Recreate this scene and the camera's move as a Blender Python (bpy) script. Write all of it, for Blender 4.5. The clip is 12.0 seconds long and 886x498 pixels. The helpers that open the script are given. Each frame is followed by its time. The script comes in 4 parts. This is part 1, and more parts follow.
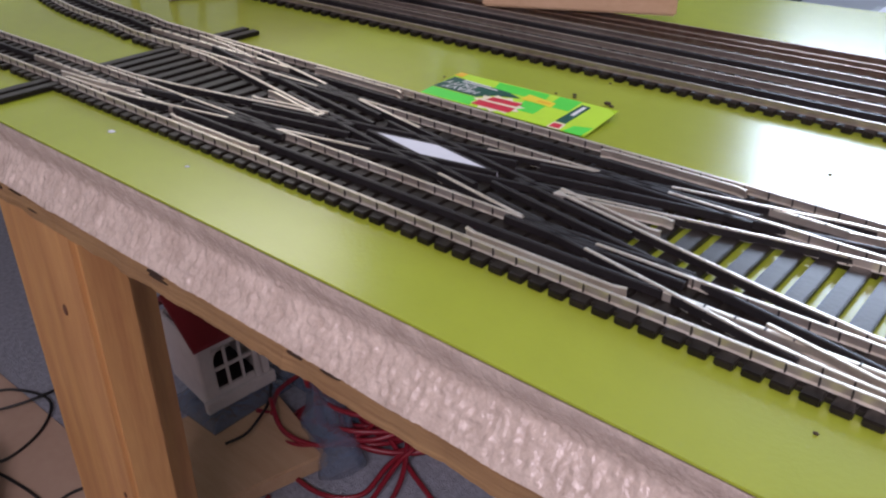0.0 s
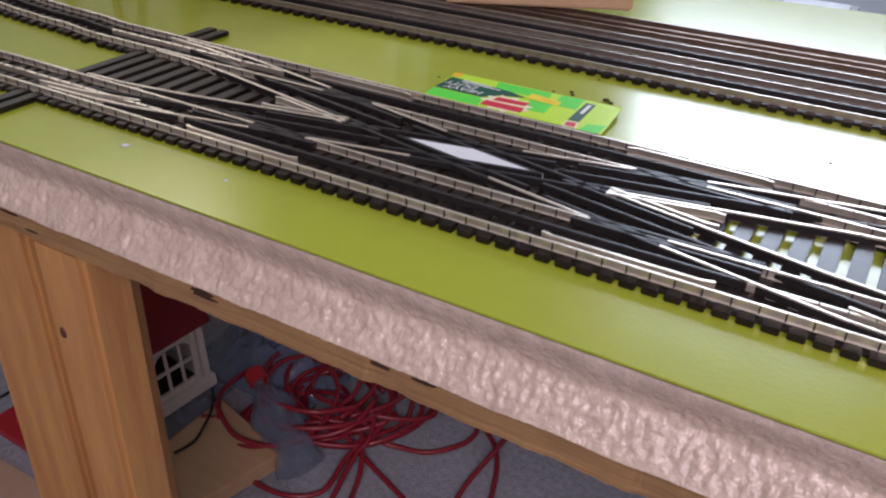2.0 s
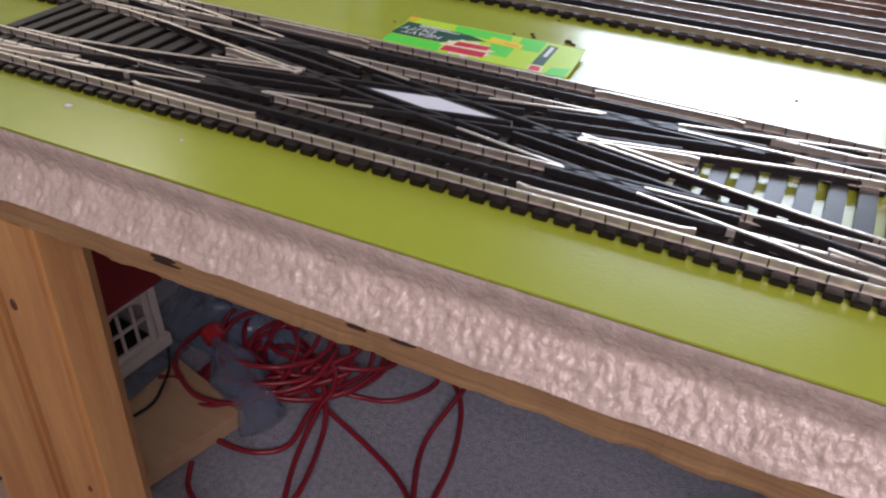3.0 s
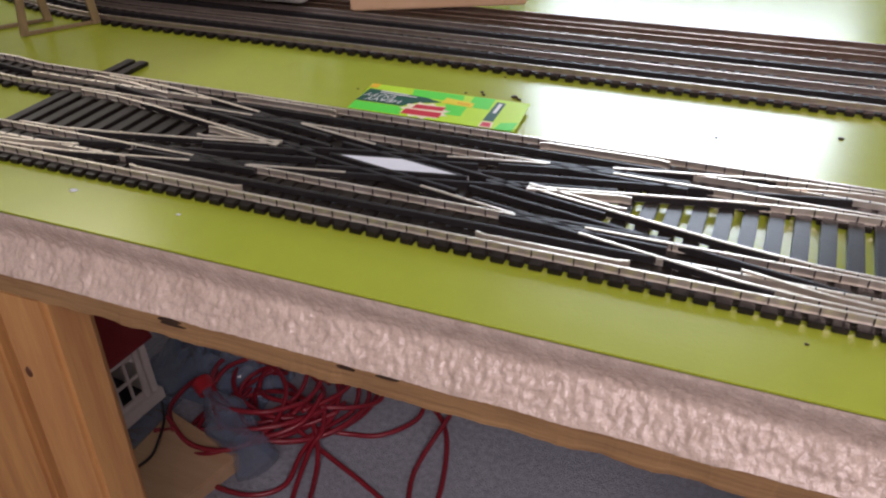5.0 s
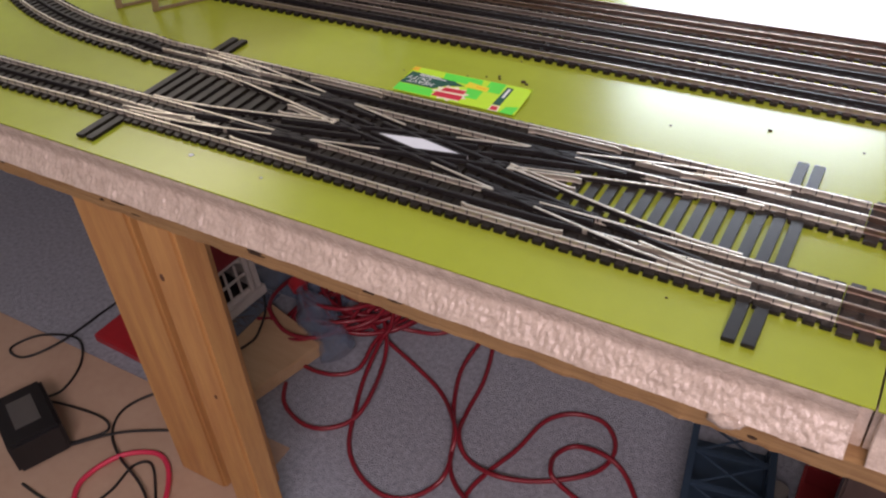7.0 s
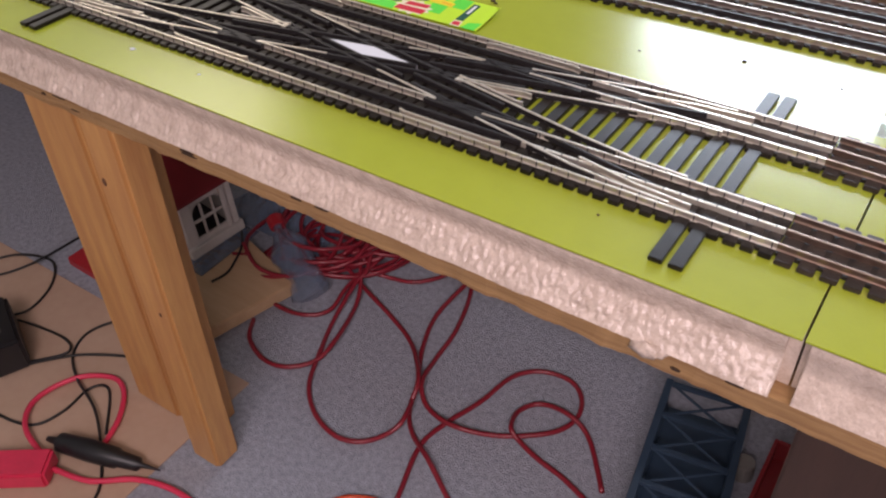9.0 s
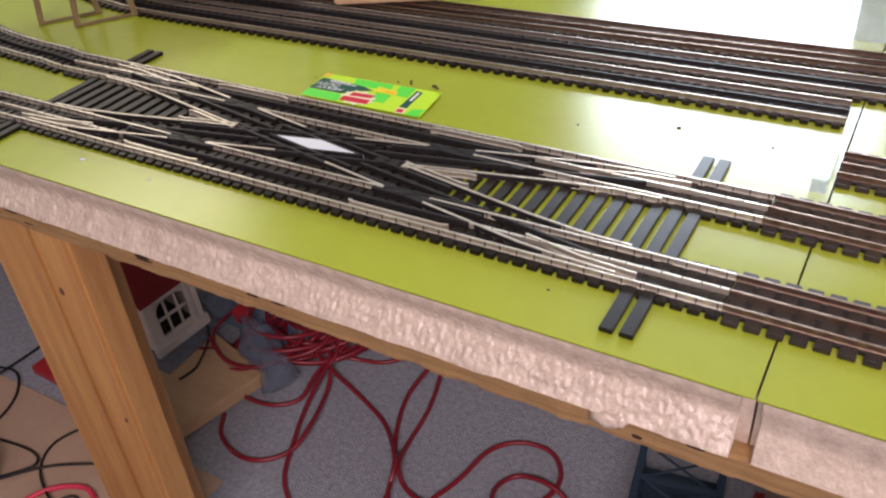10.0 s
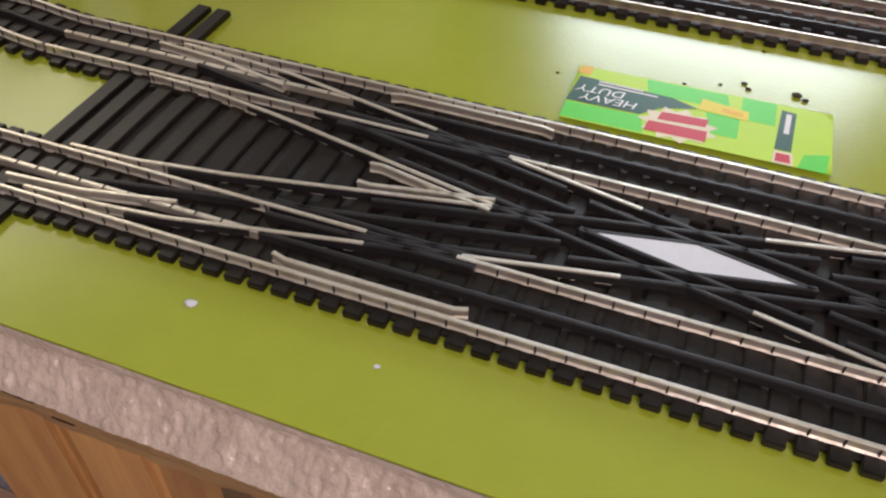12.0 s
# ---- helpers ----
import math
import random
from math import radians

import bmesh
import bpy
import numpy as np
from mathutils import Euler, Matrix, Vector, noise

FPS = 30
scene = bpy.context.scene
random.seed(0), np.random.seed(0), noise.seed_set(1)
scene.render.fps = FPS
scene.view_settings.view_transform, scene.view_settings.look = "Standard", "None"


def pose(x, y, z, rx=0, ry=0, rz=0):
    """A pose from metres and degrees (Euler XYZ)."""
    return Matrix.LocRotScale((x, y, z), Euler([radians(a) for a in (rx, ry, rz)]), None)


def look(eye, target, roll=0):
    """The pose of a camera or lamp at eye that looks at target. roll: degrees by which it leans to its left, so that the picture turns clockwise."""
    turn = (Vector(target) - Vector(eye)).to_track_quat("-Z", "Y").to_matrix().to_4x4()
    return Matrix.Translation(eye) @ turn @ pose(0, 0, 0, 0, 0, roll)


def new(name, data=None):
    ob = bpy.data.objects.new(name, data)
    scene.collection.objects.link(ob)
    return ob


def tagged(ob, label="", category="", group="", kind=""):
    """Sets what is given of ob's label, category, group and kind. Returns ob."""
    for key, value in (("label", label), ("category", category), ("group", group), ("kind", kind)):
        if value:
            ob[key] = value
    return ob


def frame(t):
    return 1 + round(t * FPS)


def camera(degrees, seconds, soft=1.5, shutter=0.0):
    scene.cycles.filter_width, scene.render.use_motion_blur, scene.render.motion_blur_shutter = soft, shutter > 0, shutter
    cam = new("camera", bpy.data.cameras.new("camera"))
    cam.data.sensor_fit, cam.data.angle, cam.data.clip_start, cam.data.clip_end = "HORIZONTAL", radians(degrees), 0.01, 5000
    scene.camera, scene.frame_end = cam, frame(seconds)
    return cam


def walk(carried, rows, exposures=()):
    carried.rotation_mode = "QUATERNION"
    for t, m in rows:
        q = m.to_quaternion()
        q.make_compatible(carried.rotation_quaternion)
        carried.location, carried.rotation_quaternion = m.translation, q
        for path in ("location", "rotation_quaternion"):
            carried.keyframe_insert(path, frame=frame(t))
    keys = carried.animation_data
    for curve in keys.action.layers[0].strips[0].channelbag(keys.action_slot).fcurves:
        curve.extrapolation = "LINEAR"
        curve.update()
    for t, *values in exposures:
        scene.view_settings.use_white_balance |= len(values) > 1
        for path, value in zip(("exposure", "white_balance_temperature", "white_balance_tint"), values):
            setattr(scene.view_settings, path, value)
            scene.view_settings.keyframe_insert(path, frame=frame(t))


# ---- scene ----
cam = camera(55.00, 12.0, soft=2.2)
# the layout stands on a board whose top is BT above the floor; x runs along the tracks, y away from the camera
BT = 0.64
EXPOSURES = [(0.0, -0.28, 5900, 17), (2.5, -0.38, 6250, 17), (4.5, -0.46, 6100, 18), (5.0, -0.38, 6450, 15), (5.5, -0.25, 6550, 13), (6.5, -0.27, 6650, 15), (8.5, -0.1, 6550, 17), (10.0, 0.0, 6650, 14), (10.5, -0.2, 6600, 13), (11.0, -0.26, 6650, 13), (12.0, -0.36, 6800, 13)]
PATH = [
    (0.00, 0.3319, -0.3760, 0.8592, 60.493, 0.364, 40.260),
    (0.50, 0.3289, -0.4052, 0.8738, 61.317, -1.276, 41.459),
    (1.00, 0.2826, -0.4129, 0.8746, 59.389, -0.264, 41.992),
    (1.50, 0.2423, -0.4394, 0.8782, 58.086, -0.835, 36.215),
    (2.00, 0.2392, -0.4481, 0.8772, 59.254, -1.632, 30.583),
    (2.50, 0.2254, -0.4411, 0.8743, 55.766, -2.425, 27.511),
    (4.50, 0.2129, -0.4439, 0.8825, 55.641, 0.598, 22.894),
    (5.00, 0.2427, -0.4889, 0.9209, 57.654, 1.071, 22.428),
    (5.50, 0.3343, -0.6441, 1.0703, 57.567, 3.594, 25.721),
    (6.00, 0.3688, -0.6556, 1.0523, 56.702, 2.835, 25.890),
    (6.50, 0.3863, -0.5998, 1.0894, 51.546, 4.461, 27.945),
    (8.50, 0.4082, -0.5680, 1.0276, 50.210, 1.171, 33.692),
    (9.00, 0.4594, -0.5450, 1.0089, 49.768, 1.406, 33.918),
    (9.50, 0.4868, -0.5277, 1.0120, 53.606, 1.890, 32.017),
    (10.00, 0.4725, -0.5382, 1.0223, 54.319, 3.897, 29.615),
    (10.50, 0.3268, -0.5773, 1.0502, 52.134, 2.701, 28.332),
    (11.00, 0.2362, -0.5280, 1.0560, 49.933, -0.231, 23.888),
    (11.50, 0.1609, -0.3993, 0.9627, 50.005, 0.967, 29.020),
    (12.00, -0.0104, -0.2966, 0.9249, 45.146, -0.337, 21.113),
]
walk(cam, [(r[0], pose(*r[1:])) for r in PATH], EXPOSURES)


# ---- light ----
def make_world():
    w = bpy.data.worlds.new("room_air")
    scene.world = w
    w.use_nodes = True
    nt = w.node_tree
    sky = nt.nodes.new("ShaderNodeTexSky")
    sky.sky_type = 'NISHITA'
    sky.sun_disc = False
    sky.sun_elevation = radians(35)
    sky.sun_rotation = radians(20)
    nt.links.new(sky.outputs[0], nt.nodes["Background"].inputs[0])
    nt.nodes["Background"].inputs[1].default_value = 0.12


make_world()


def area(name, m, sx, sy, power, colour):
    d = bpy.data.lights.new(name, 'AREA')
    d.shape = 'RECTANGLE'
    d.size, d.size_y, d.energy, d.color = sx, sy, power, colour
    ob = new(name, d)
    ob.matrix_world = m
    return ob


# daylight in the far window, and an added warm fill behind the camera, unseen
WIN = (-0.05, 2.13, 1.52, 0.92, 0.66)      # x, y, z of the opening's middle, width, height
area("area_light", look((WIN[0], WIN[1], WIN[2]), (WIN[0], 0, WIN[2] - 0.2)), WIN[3], WIN[4], 38, (0.76, 0.88, 1.0))
FILLSOUTH = (1.10, -1.74, 1.98, 1.7, 0.65)
area("area_light", look((FILLSOUTH[0], FILLSOUTH[1], FILLSOUTH[2]), (FILLSOUTH[0], 0.0, 0.75)), FILLSOUTH[3], FILLSOUTH[4], 58, (1.0, 0.83, 0.86))
# added fill high on the west side, where no window is known
FILLWEST = (-2.24, 1.00, 2.14, 1.5, 0.40)
area("area_light", look(FILLWEST[:3], (-0.3, 0.2, 0.64)), FILLWEST[3], FILLWEST[4], 14, (1.0, 0.93, 0.80))


# ---- materials ----
def material(name, base, rough=0.5, metal=0.0, var=None, scale=30.0, bump=0.0, bump_scale=200.0, spec=0.5, coat=0.0,
             alpha_trans=0.0, detail=6.0, stretch=(1, 1, 1), island=0.0):
    """Noise between base and var at two scales, fine relief, and a slight change from piece to piece."""
    m = bpy.data.materials.new(name)
    m.use_nodes = True
    nt = m.node_tree
    b = nt.nodes["Principled BSDF"]
    b.inputs["Roughness"].default_value = rough
    b.inputs["Metallic"].default_value = metal
    b.inputs["Specular IOR Level"].default_value = spec
    b.inputs["Coat Weight"].default_value = coat
    b.inputs["Transmission Weight"].default_value = alpha_trans
    co = nt.nodes.new("ShaderNodeTexCoord")
    mp = nt.nodes.new("ShaderNodeMapping")
    mp.inputs["Scale"].default_value = stretch
    nt.links.new(co.outputs["Object"], mp.inputs[0])
    if var is not None:
        n1 = nt.nodes.new("ShaderNodeTexNoise")
        n1.inputs["Scale"].default_value = scale
        n1.inputs["Detail"].default_value = detail
        n2 = nt.nodes.new("ShaderNodeTexNoise")
        n2.inputs["Scale"].default_value = scale * 7.3
        n2.inputs["Detail"].default_value = 3
        nt.links.new(mp.outputs[0], n1.inputs[0])
        nt.links.new(mp.outputs[0], n2.inputs[0])
        add = nt.nodes.new("ShaderNodeMath")
        add.operation = 'MULTIPLY_ADD'
        nt.links.new(n1.outputs[0], add.inputs[0])
        add.inputs[1].default_value = 1.6
        half = nt.nodes.new("ShaderNodeMath")
        half.operation = 'MULTIPLY_ADD'
        nt.links.new(n2.outputs[0], half.inputs[0])
        half.inputs[1].default_value = 0.8
        half.inputs[2].default_value = -0.7
        nt.links.new(half.outputs[0], add.inputs[2])
        mix = nt.nodes.new("ShaderNodeMix")
        mix.data_type = 'RGBA'
        mix.inputs[6].default_value = (*base, 1)
        mix.inputs[7].default_value = (*var, 1)
        nt.links.new(add.outputs[0], mix.inputs[0])
        last = mix.outputs[2]
        if island:
            oi = nt.nodes.new("ShaderNodeObjectInfo")
            hsv = nt.nodes.new("ShaderNodeHueSaturation")
            mr = nt.nodes.new("ShaderNodeMapRange")
            mr.inputs[3].default_value = 1 - island
            mr.inputs[4].default_value = 1 + island
            nt.links.new(oi.outputs["Random"], mr.inputs[0])
            nt.links.new(mr.outputs[0], hsv.inputs["Value"])
            nt.links.new(last, hsv.inputs["Color"])
            last = hsv.outputs[0]
        nt.links.new(last, b.inputs["Base Color"])
    else:
        b.inputs["Base Color"].default_value = (*base, 1)
    if bump:
        n3 = nt.nodes.new("ShaderNodeTexNoise")
        n3.inputs["Scale"].default_value = bump_scale
        n3.inputs["Detail"].default_value = 4
        nt.links.new(mp.outputs[0], n3.inputs[0])
        bp = nt.nodes.new("ShaderNodeBump")
        bp.inputs["Strength"].default_value = bump
        bp.inputs["Distance"].default_value = 0.002 if bump < 0.9 else 0.006
        nt.links.new(n3.outputs[0], bp.inputs["Height"])
        nt.links.new(bp.outputs[0], b.inputs["Normal"])
    return m


GREEN = material("lime_paint", (0.37, 0.43, 0.036), 0.22, var=(0.32, 0.38, 0.030), scale=6, bump=0.05, bump_scale=350, spec=0.5)
FOAM = material("bead_foam", (0.46, 0.365, 0.295), 0.24, var=(0.70, 0.585, 0.49), scale=90, bump=0.6, bump_scale=330, spec=0.8, detail=2, stretch=(1.0, 1.0, 0.7))
PLY = material("plywood_edge", (0.50, 0.31, 0.13), 0.6, var=(0.22, 0.105, 0.04), scale=6, stretch=(2, 8, 60), bump=0.5)
PINE = material("varnished_pine", (0.62, 0.345, 0.12), 0.42, var=(0.42, 0.19, 0.07), scale=5, stretch=(14, 14, 1), bump=0.12)
BOARDWOOD = material("pale_wood", (0.58, 0.40, 0.24), 0.55, var=(0.48, 0.31, 0.17), scale=5, stretch=(1, 9, 9), bump=0.1)
RAIL = material("tinned_rail", (0.88, 0.83, 0.74), 0.33, metal=0.80, var=(0.62, 0.54, 0.43), scale=26, bump=0.15)
YARDRAIL = material("dull_rail", (0.55, 0.48, 0.42), 0.36, metal=0.88, var=(0.36, 0.29, 0.24), scale=20, bump=0.15)
RUSTRAIL = material("tarnished_rail", (0.40, 0.31, 0.25), 0.38, metal=1.0, var=(0.22, 0.12, 0.08), scale=18, bump=0.15)
BLACKRAIL = material("blackened_rail", (0.011, 0.010, 0.011), 0.40, metal=0.0, var=(0.022, 0.019, 0.019), scale=40, spec=0.35)
TIE = material("black_tie", (0.009, 0.007, 0.006), 0.36, var=(0.018, 0.014, 0.011), scale=60, bump=0.05, bump_scale=300, island=0.3, spec=0.28)
BROWNTIE = material("dark_brown_tie", (0.018, 0.013, 0.010), 0.5, var=(0.036, 0.025, 0.019), scale=60, bump=0.3, bump_scale=500, island=0.3)
WEB = material("dark_web", (0.012, 0.010, 0.008), 0.6, var=(0.022, 0.017, 0.012), scale=50)
CLIP = material("dark_clip", (0.03, 0.026, 0.022), 0.5)
WHITE = material("white_card", (0.72, 0.74, 0.78), 0.5, var=(0.62, 0.64, 0.68), scale=50)
CARPET = material("grey_carpet", (0.50, 0.53, 0.60), 0.95, var=(0.25, 0.265, 0.31), scale=120, bump=0.9, bump_scale=380)
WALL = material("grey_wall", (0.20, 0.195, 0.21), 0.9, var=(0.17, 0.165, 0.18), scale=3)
# for the unseen walls, lightened to bounce more light into the room
BOUNCEWALL = material("bounce_wall", (0.56, 0.55, 0.53), 0.9, var=(0.50, 0.49, 0.47), scale=3)
CEIL = material("white_ceiling", (0.75, 0.74, 0.72), 0.9, var=(0.70, 0.69, 0.67), scale=4)


# ---- building helpers ----
def box(bm, x0, x1, y0, y1, z0, z1, m=None):
    vs = [bm.verts.new((x, y, z)) for z in (z0, z1) for y in (y0, y1) for x in (x0, x1)]
    if m is not None:
        for v in vs:
            v.co = m @ v.co
    for f in ((0, 2, 3, 1), (4, 5, 7, 6), (0, 1, 5, 4), (2, 6, 7, 3), (0, 4, 6, 2), (1, 3, 7, 5)):
        bm.faces.new([vs[i] for i in f])
    return vs


def sweep(bm, pts, prof, closed=False, cap=True):
    """Sweep a profile of (side, up) along a line of points, kept upright."""
    rings = []
    n = len(pts)
    for i, p in enumerate(pts):
        a = Vector(pts[(i - 1) % n] if (closed or i > 0) else pts[0])
        b = Vector(pts[(i + 1) % n] if (closed or i < n - 1) else pts[-1])
        d = (b - a).normalized()
        s = Vector((d.y, -d.x, 0))
        s = s.normalized() if s.length > 1e-6 else Vector((1, 0, 0))
        u = s.cross(d)
        rings.append([bm.verts.new(Vector(p) + s * q[0] + u * q[1]) for q in prof])
    k = len(prof)
    for i in range(n if closed else n - 1):
        r0, r1 = rings[i], rings[(i + 1) % n]
        for j in range(k):
            bm.faces.new((r0[j], r0[(j + 1) % k], r1[(j + 1) % k], r1[j]))
    if cap and not closed:
        bm.faces.new(rings[0][::-1])
        bm.faces.new(rings[-1])


def circle(r, n=8):
    return [(r * math.cos(2 * math.pi * i / n), r * math.sin(2 * math.pi * i / n)) for i in range(n)]


def mesh_of(name, bm, mat, smooth=False, bevel=0.0):
    if bevel:
        bmesh.ops.bevel(bm, geom=list(bm.edges), offset=bevel, segments=2, affect='EDGES', clamp_overlap=True)
    bmesh.ops.recalc_face_normals(bm, faces=list(bm.faces))
    me = bpy.data.meshes.new(name)
    bm.to_mesh(me)
    bm.free()
    me.materials.append(mat)
    if smooth:
        me.polygons.foreach_set("use_smooth", [True] * len(me.polygons))
    return me


def part(name, bm, mat, parent, label="", smooth=False, bevel=0.0):
    ob = new(name, mesh_of(name, bm, mat, smooth, bevel))
    ob.parent = parent
    up = parent.matrix_basis.copy()
    if parent.parent:
        up = parent.parent.matrix_basis @ up
    if parent.type == 'EMPTY':
        ob.matrix_parent_inverse = up.inverted()
    if label:
        tagged(ob, label)
    return ob


def thing(name, label, category, group="", kind="", at=(0, 0, 0), turn=0):
    ob = new(name)
    ob.matrix_world = pose(*at, 0, 0, turn)
    return tagged(ob, label, category, group, kind)


def setting(name, bm, mat, label, category, smooth=False, bevel=0.0):
    return tagged(new(name, mesh_of(name, bm, mat, smooth, bevel)), label, category, "", "structure")


# ---- the room ----
RX0, RX1, RY0, RY1, RH = -2.2, 2.6, -1.7, 2.1, 2.4


def build_room():
    bm = bmesh.new()
    box(bm, RX0 - 0.1, RX1 + 0.1, RY0 - 0.1, RY1 + 0.1, -0.1, 0)
    setting("floor", bm, CARPET, "grey short-pile carpet under the layout table", "floor")
    bm = bmesh.new()
    box(bm, RX0 - 0.1, RX1 + 0.1, RY0 - 0.1, RY1 + 0.1, RH, RH + 0.1)
    setting("ceiling", bm, CEIL, "plain white ceiling", "ceiling")
    bm = bmesh.new()
    box(bm, RX1, RX1 + 0.1, RY0, RY1, 0, RH)
    setting("wall_east", bm, BOUNCEWALL, "unseen plain wall, made pale to bounce light", "wall")
    # unseen wall, opened only for the added west fill
    _, y, z, w, h = FILLWEST
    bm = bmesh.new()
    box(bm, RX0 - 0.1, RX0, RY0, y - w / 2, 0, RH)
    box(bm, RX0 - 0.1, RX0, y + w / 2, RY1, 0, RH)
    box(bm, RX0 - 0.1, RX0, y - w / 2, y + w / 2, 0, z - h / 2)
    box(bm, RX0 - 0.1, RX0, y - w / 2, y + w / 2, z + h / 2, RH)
    setting("wall_west", bm, BOUNCEWALL, "unseen pale wall with an opening for the added west fill", "wall")
    # the south opening is unseen, cut only to hold the added fill light
    for nm, (x, _, z, w, h), y0, y1 in (("wall_north", WIN, RY1, RY1 + 0.1), ("wall_south", FILLSOUTH, RY0 - 0.1, RY0)):
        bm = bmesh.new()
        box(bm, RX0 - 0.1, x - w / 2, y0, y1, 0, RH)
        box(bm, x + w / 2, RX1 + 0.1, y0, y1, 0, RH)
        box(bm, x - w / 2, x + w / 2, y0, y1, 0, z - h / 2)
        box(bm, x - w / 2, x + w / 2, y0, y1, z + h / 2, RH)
        setting(nm, bm, WALL if nm == "wall_north" else BOUNCEWALL, "plain painted wall with an opening for an area light", "wall")


build_room()


# ---- more materials ----
def plain(name, c, rough=0.5, metal=0.0, k=0.82, scale=40, bump=0.0, **kw):
    return material(name, c, rough, metal, var=tuple(v * k for v in c), scale=scale, bump=bump, **kw)


CORD = plain("dark_red_cord", (0.25, 0.015, 0.028), 0.32)
BLACKP = plain("black_plastic", (0.014, 0.014, 0.016), 0.4)
BLACKW = plain("black_wire", (0.012, 0.012, 0.013), 0.45)
PINKP = plain("pink_plastic", (0.72, 0.04, 0.10), 0.4)
REDROOF = plain("dark_red_plastic", (0.20, 0.012, 0.018), 0.5)
CREAM = plain("cream_plastic", (0.62, 0.58, 0.54), 0.45)
REDCAP = plain("red_cap", (0.42, 0.02, 0.03), 0.4)
NAVY = plain("navy_plastic", (0.030, 0.055, 0.090), 0.4)
PAPER = plain("paper_towel", (0.88, 0.86, 0.82), 0.95, k=0.93, scale=90, bump=0.5, bump_scale=300)
CORE = plain("cardboard_core", (0.16, 0.09, 0.06), 0.8)
TEAL = plain("teal_cloth", (0.012, 0.065, 0.075), 0.95, k=0.5, scale=30, bump=0.6, bump_scale=120)
TRESTLE = plain("weathered_wood", (0.24, 0.17, 0.075), 0.75, k=0.6, scale=50, stretch=(6, 6, 1))
STEEL = plain("bright_steel", (0.70, 0.70, 0.70), 0.3, 1.0)
TANSHEET = material("tan_hardboard", (0.52, 0.37, 0.27), 0.55, var=(0.44, 0.30, 0.21), scale=9, bump=0.1)
BROWNLEG = plain("dark_brown_wood", (0.065, 0.035, 0.025), 0.5, k=0.7, scale=6, stretch=(10, 10, 1))
REDTRAY = plain("red_tray", (0.30, 0.025, 0.03), 0.4)
GREYMETAL = plain("grey_metal_case", (0.23, 0.22, 0.20), 0.45, k=0.9)
DIRT = plain("dirt_crumb", (0.06, 0.04, 0.02), 0.9)


def film(name, tint, rough=0.12, body=0.35):
    """Thin clear plastic: mostly see-through, with a tinted glossy skin."""
    m = bpy.data.materials.new(name)
    m.use_nodes = True
    nt = m.node_tree
    b = nt.nodes["Principled BSDF"]
    b.inputs["Base Color"].default_value = (*tint, 1)
    b.inputs["Roughness"].default_value = rough
    b.inputs["Specular IOR Level"].default_value = 1.0
    b.inputs["Coat Weight"].default_value = 1.0
    n = nt.nodes.new("ShaderNodeTexNoise")
    n.inputs["Scale"].default_value = 55
    bp = nt.nodes.new("ShaderNodeBump")
    bp.inputs["Distance"].default_value = 0.012
    nt.links.new(n.outputs[0], bp.inputs["Height"])
    nt.links.new(bp.outputs[0], b.inputs["Normal"])
    tr = nt.nodes.new("ShaderNodeBsdfTransparent")
    mx = nt.nodes.new("ShaderNodeMixShader")
    mx.inputs[0].default_value = body
    nt.links.new(tr.outputs[0], mx.inputs[1])
    nt.links.new(b.outputs[0], mx.inputs[2])
    nt.links.new(mx.outputs[0], nt.nodes["Material Output"].inputs[0])
    return m


CLEAR = film("clear_bluish_film", (0.34, 0.46, 0.66), 0.05, 0.48)
CLEARBOX = film("clear_greenish_plastic", (0.80, 0.95, 0.90), 0.08)


def glow(name, c, power):
    m = bpy.data.materials.new(name)
    m.use_nodes = True
    b = m.node_tree.nodes["Principled BSDF"]
    b.inputs["Base Color"].default_value = (*c, 1)
    b.inputs["Emission Color"].default_value = (*c, 1)
    b.inputs["Emission Strength"].default_value = power
    return m


# ---- the layout board: its front edge runs slightly away from the track ----
FY0, FYS = -0.1425, -0.003                    # front edge y at x = 0, and its slope
CRX = 0.4345                                   # joint between the two foam sheets
FT, PT = 0.052, 0.018
# LEFT runs on, unseen, so the board keeps the west fill off the floor
LEFT, RIGHT = -1.80, 1.9


def fy(x):
    return FY0 + FYS * x


def by(x):
    """Back edge of the board: the layout is deeper on the side of the loops."""
    return 1.35 if x < -0.30 else 0.565 + 0.10 * x


def slab(bm, xs, z0, z1, front=0.0, jag=None):
    lo, hi = [], []
    for x in xs:
        j = jag(x) if jag else 0
        lo.append((bm.verts.new((x, fy(x) - front + j, z0)), bm.verts.new((x, by(x), z0))))
        hi.append((bm.verts.new((x, fy(x) - front, z1)), bm.verts.new((x, by(x), z1))))
    for i in range(len(xs) - 1):
        bm.faces.new((lo[i][0], lo[i][1], lo[i + 1][1], lo[i + 1][0]))
        bm.faces.new((hi[i][0], hi[i + 1][0], hi[i + 1][1], hi[i][1]))
        bm.faces.new((lo[i][0], lo[i + 1][0], hi[i + 1][0], hi[i][0]))
        bm.faces.new((lo[i][1], hi[i][1], hi[i + 1][1], lo[i + 1][1]))
    for k in (0, -1):
        bm.faces.new((lo[k][0], hi[k][0], hi[k][1], lo[k][1]))


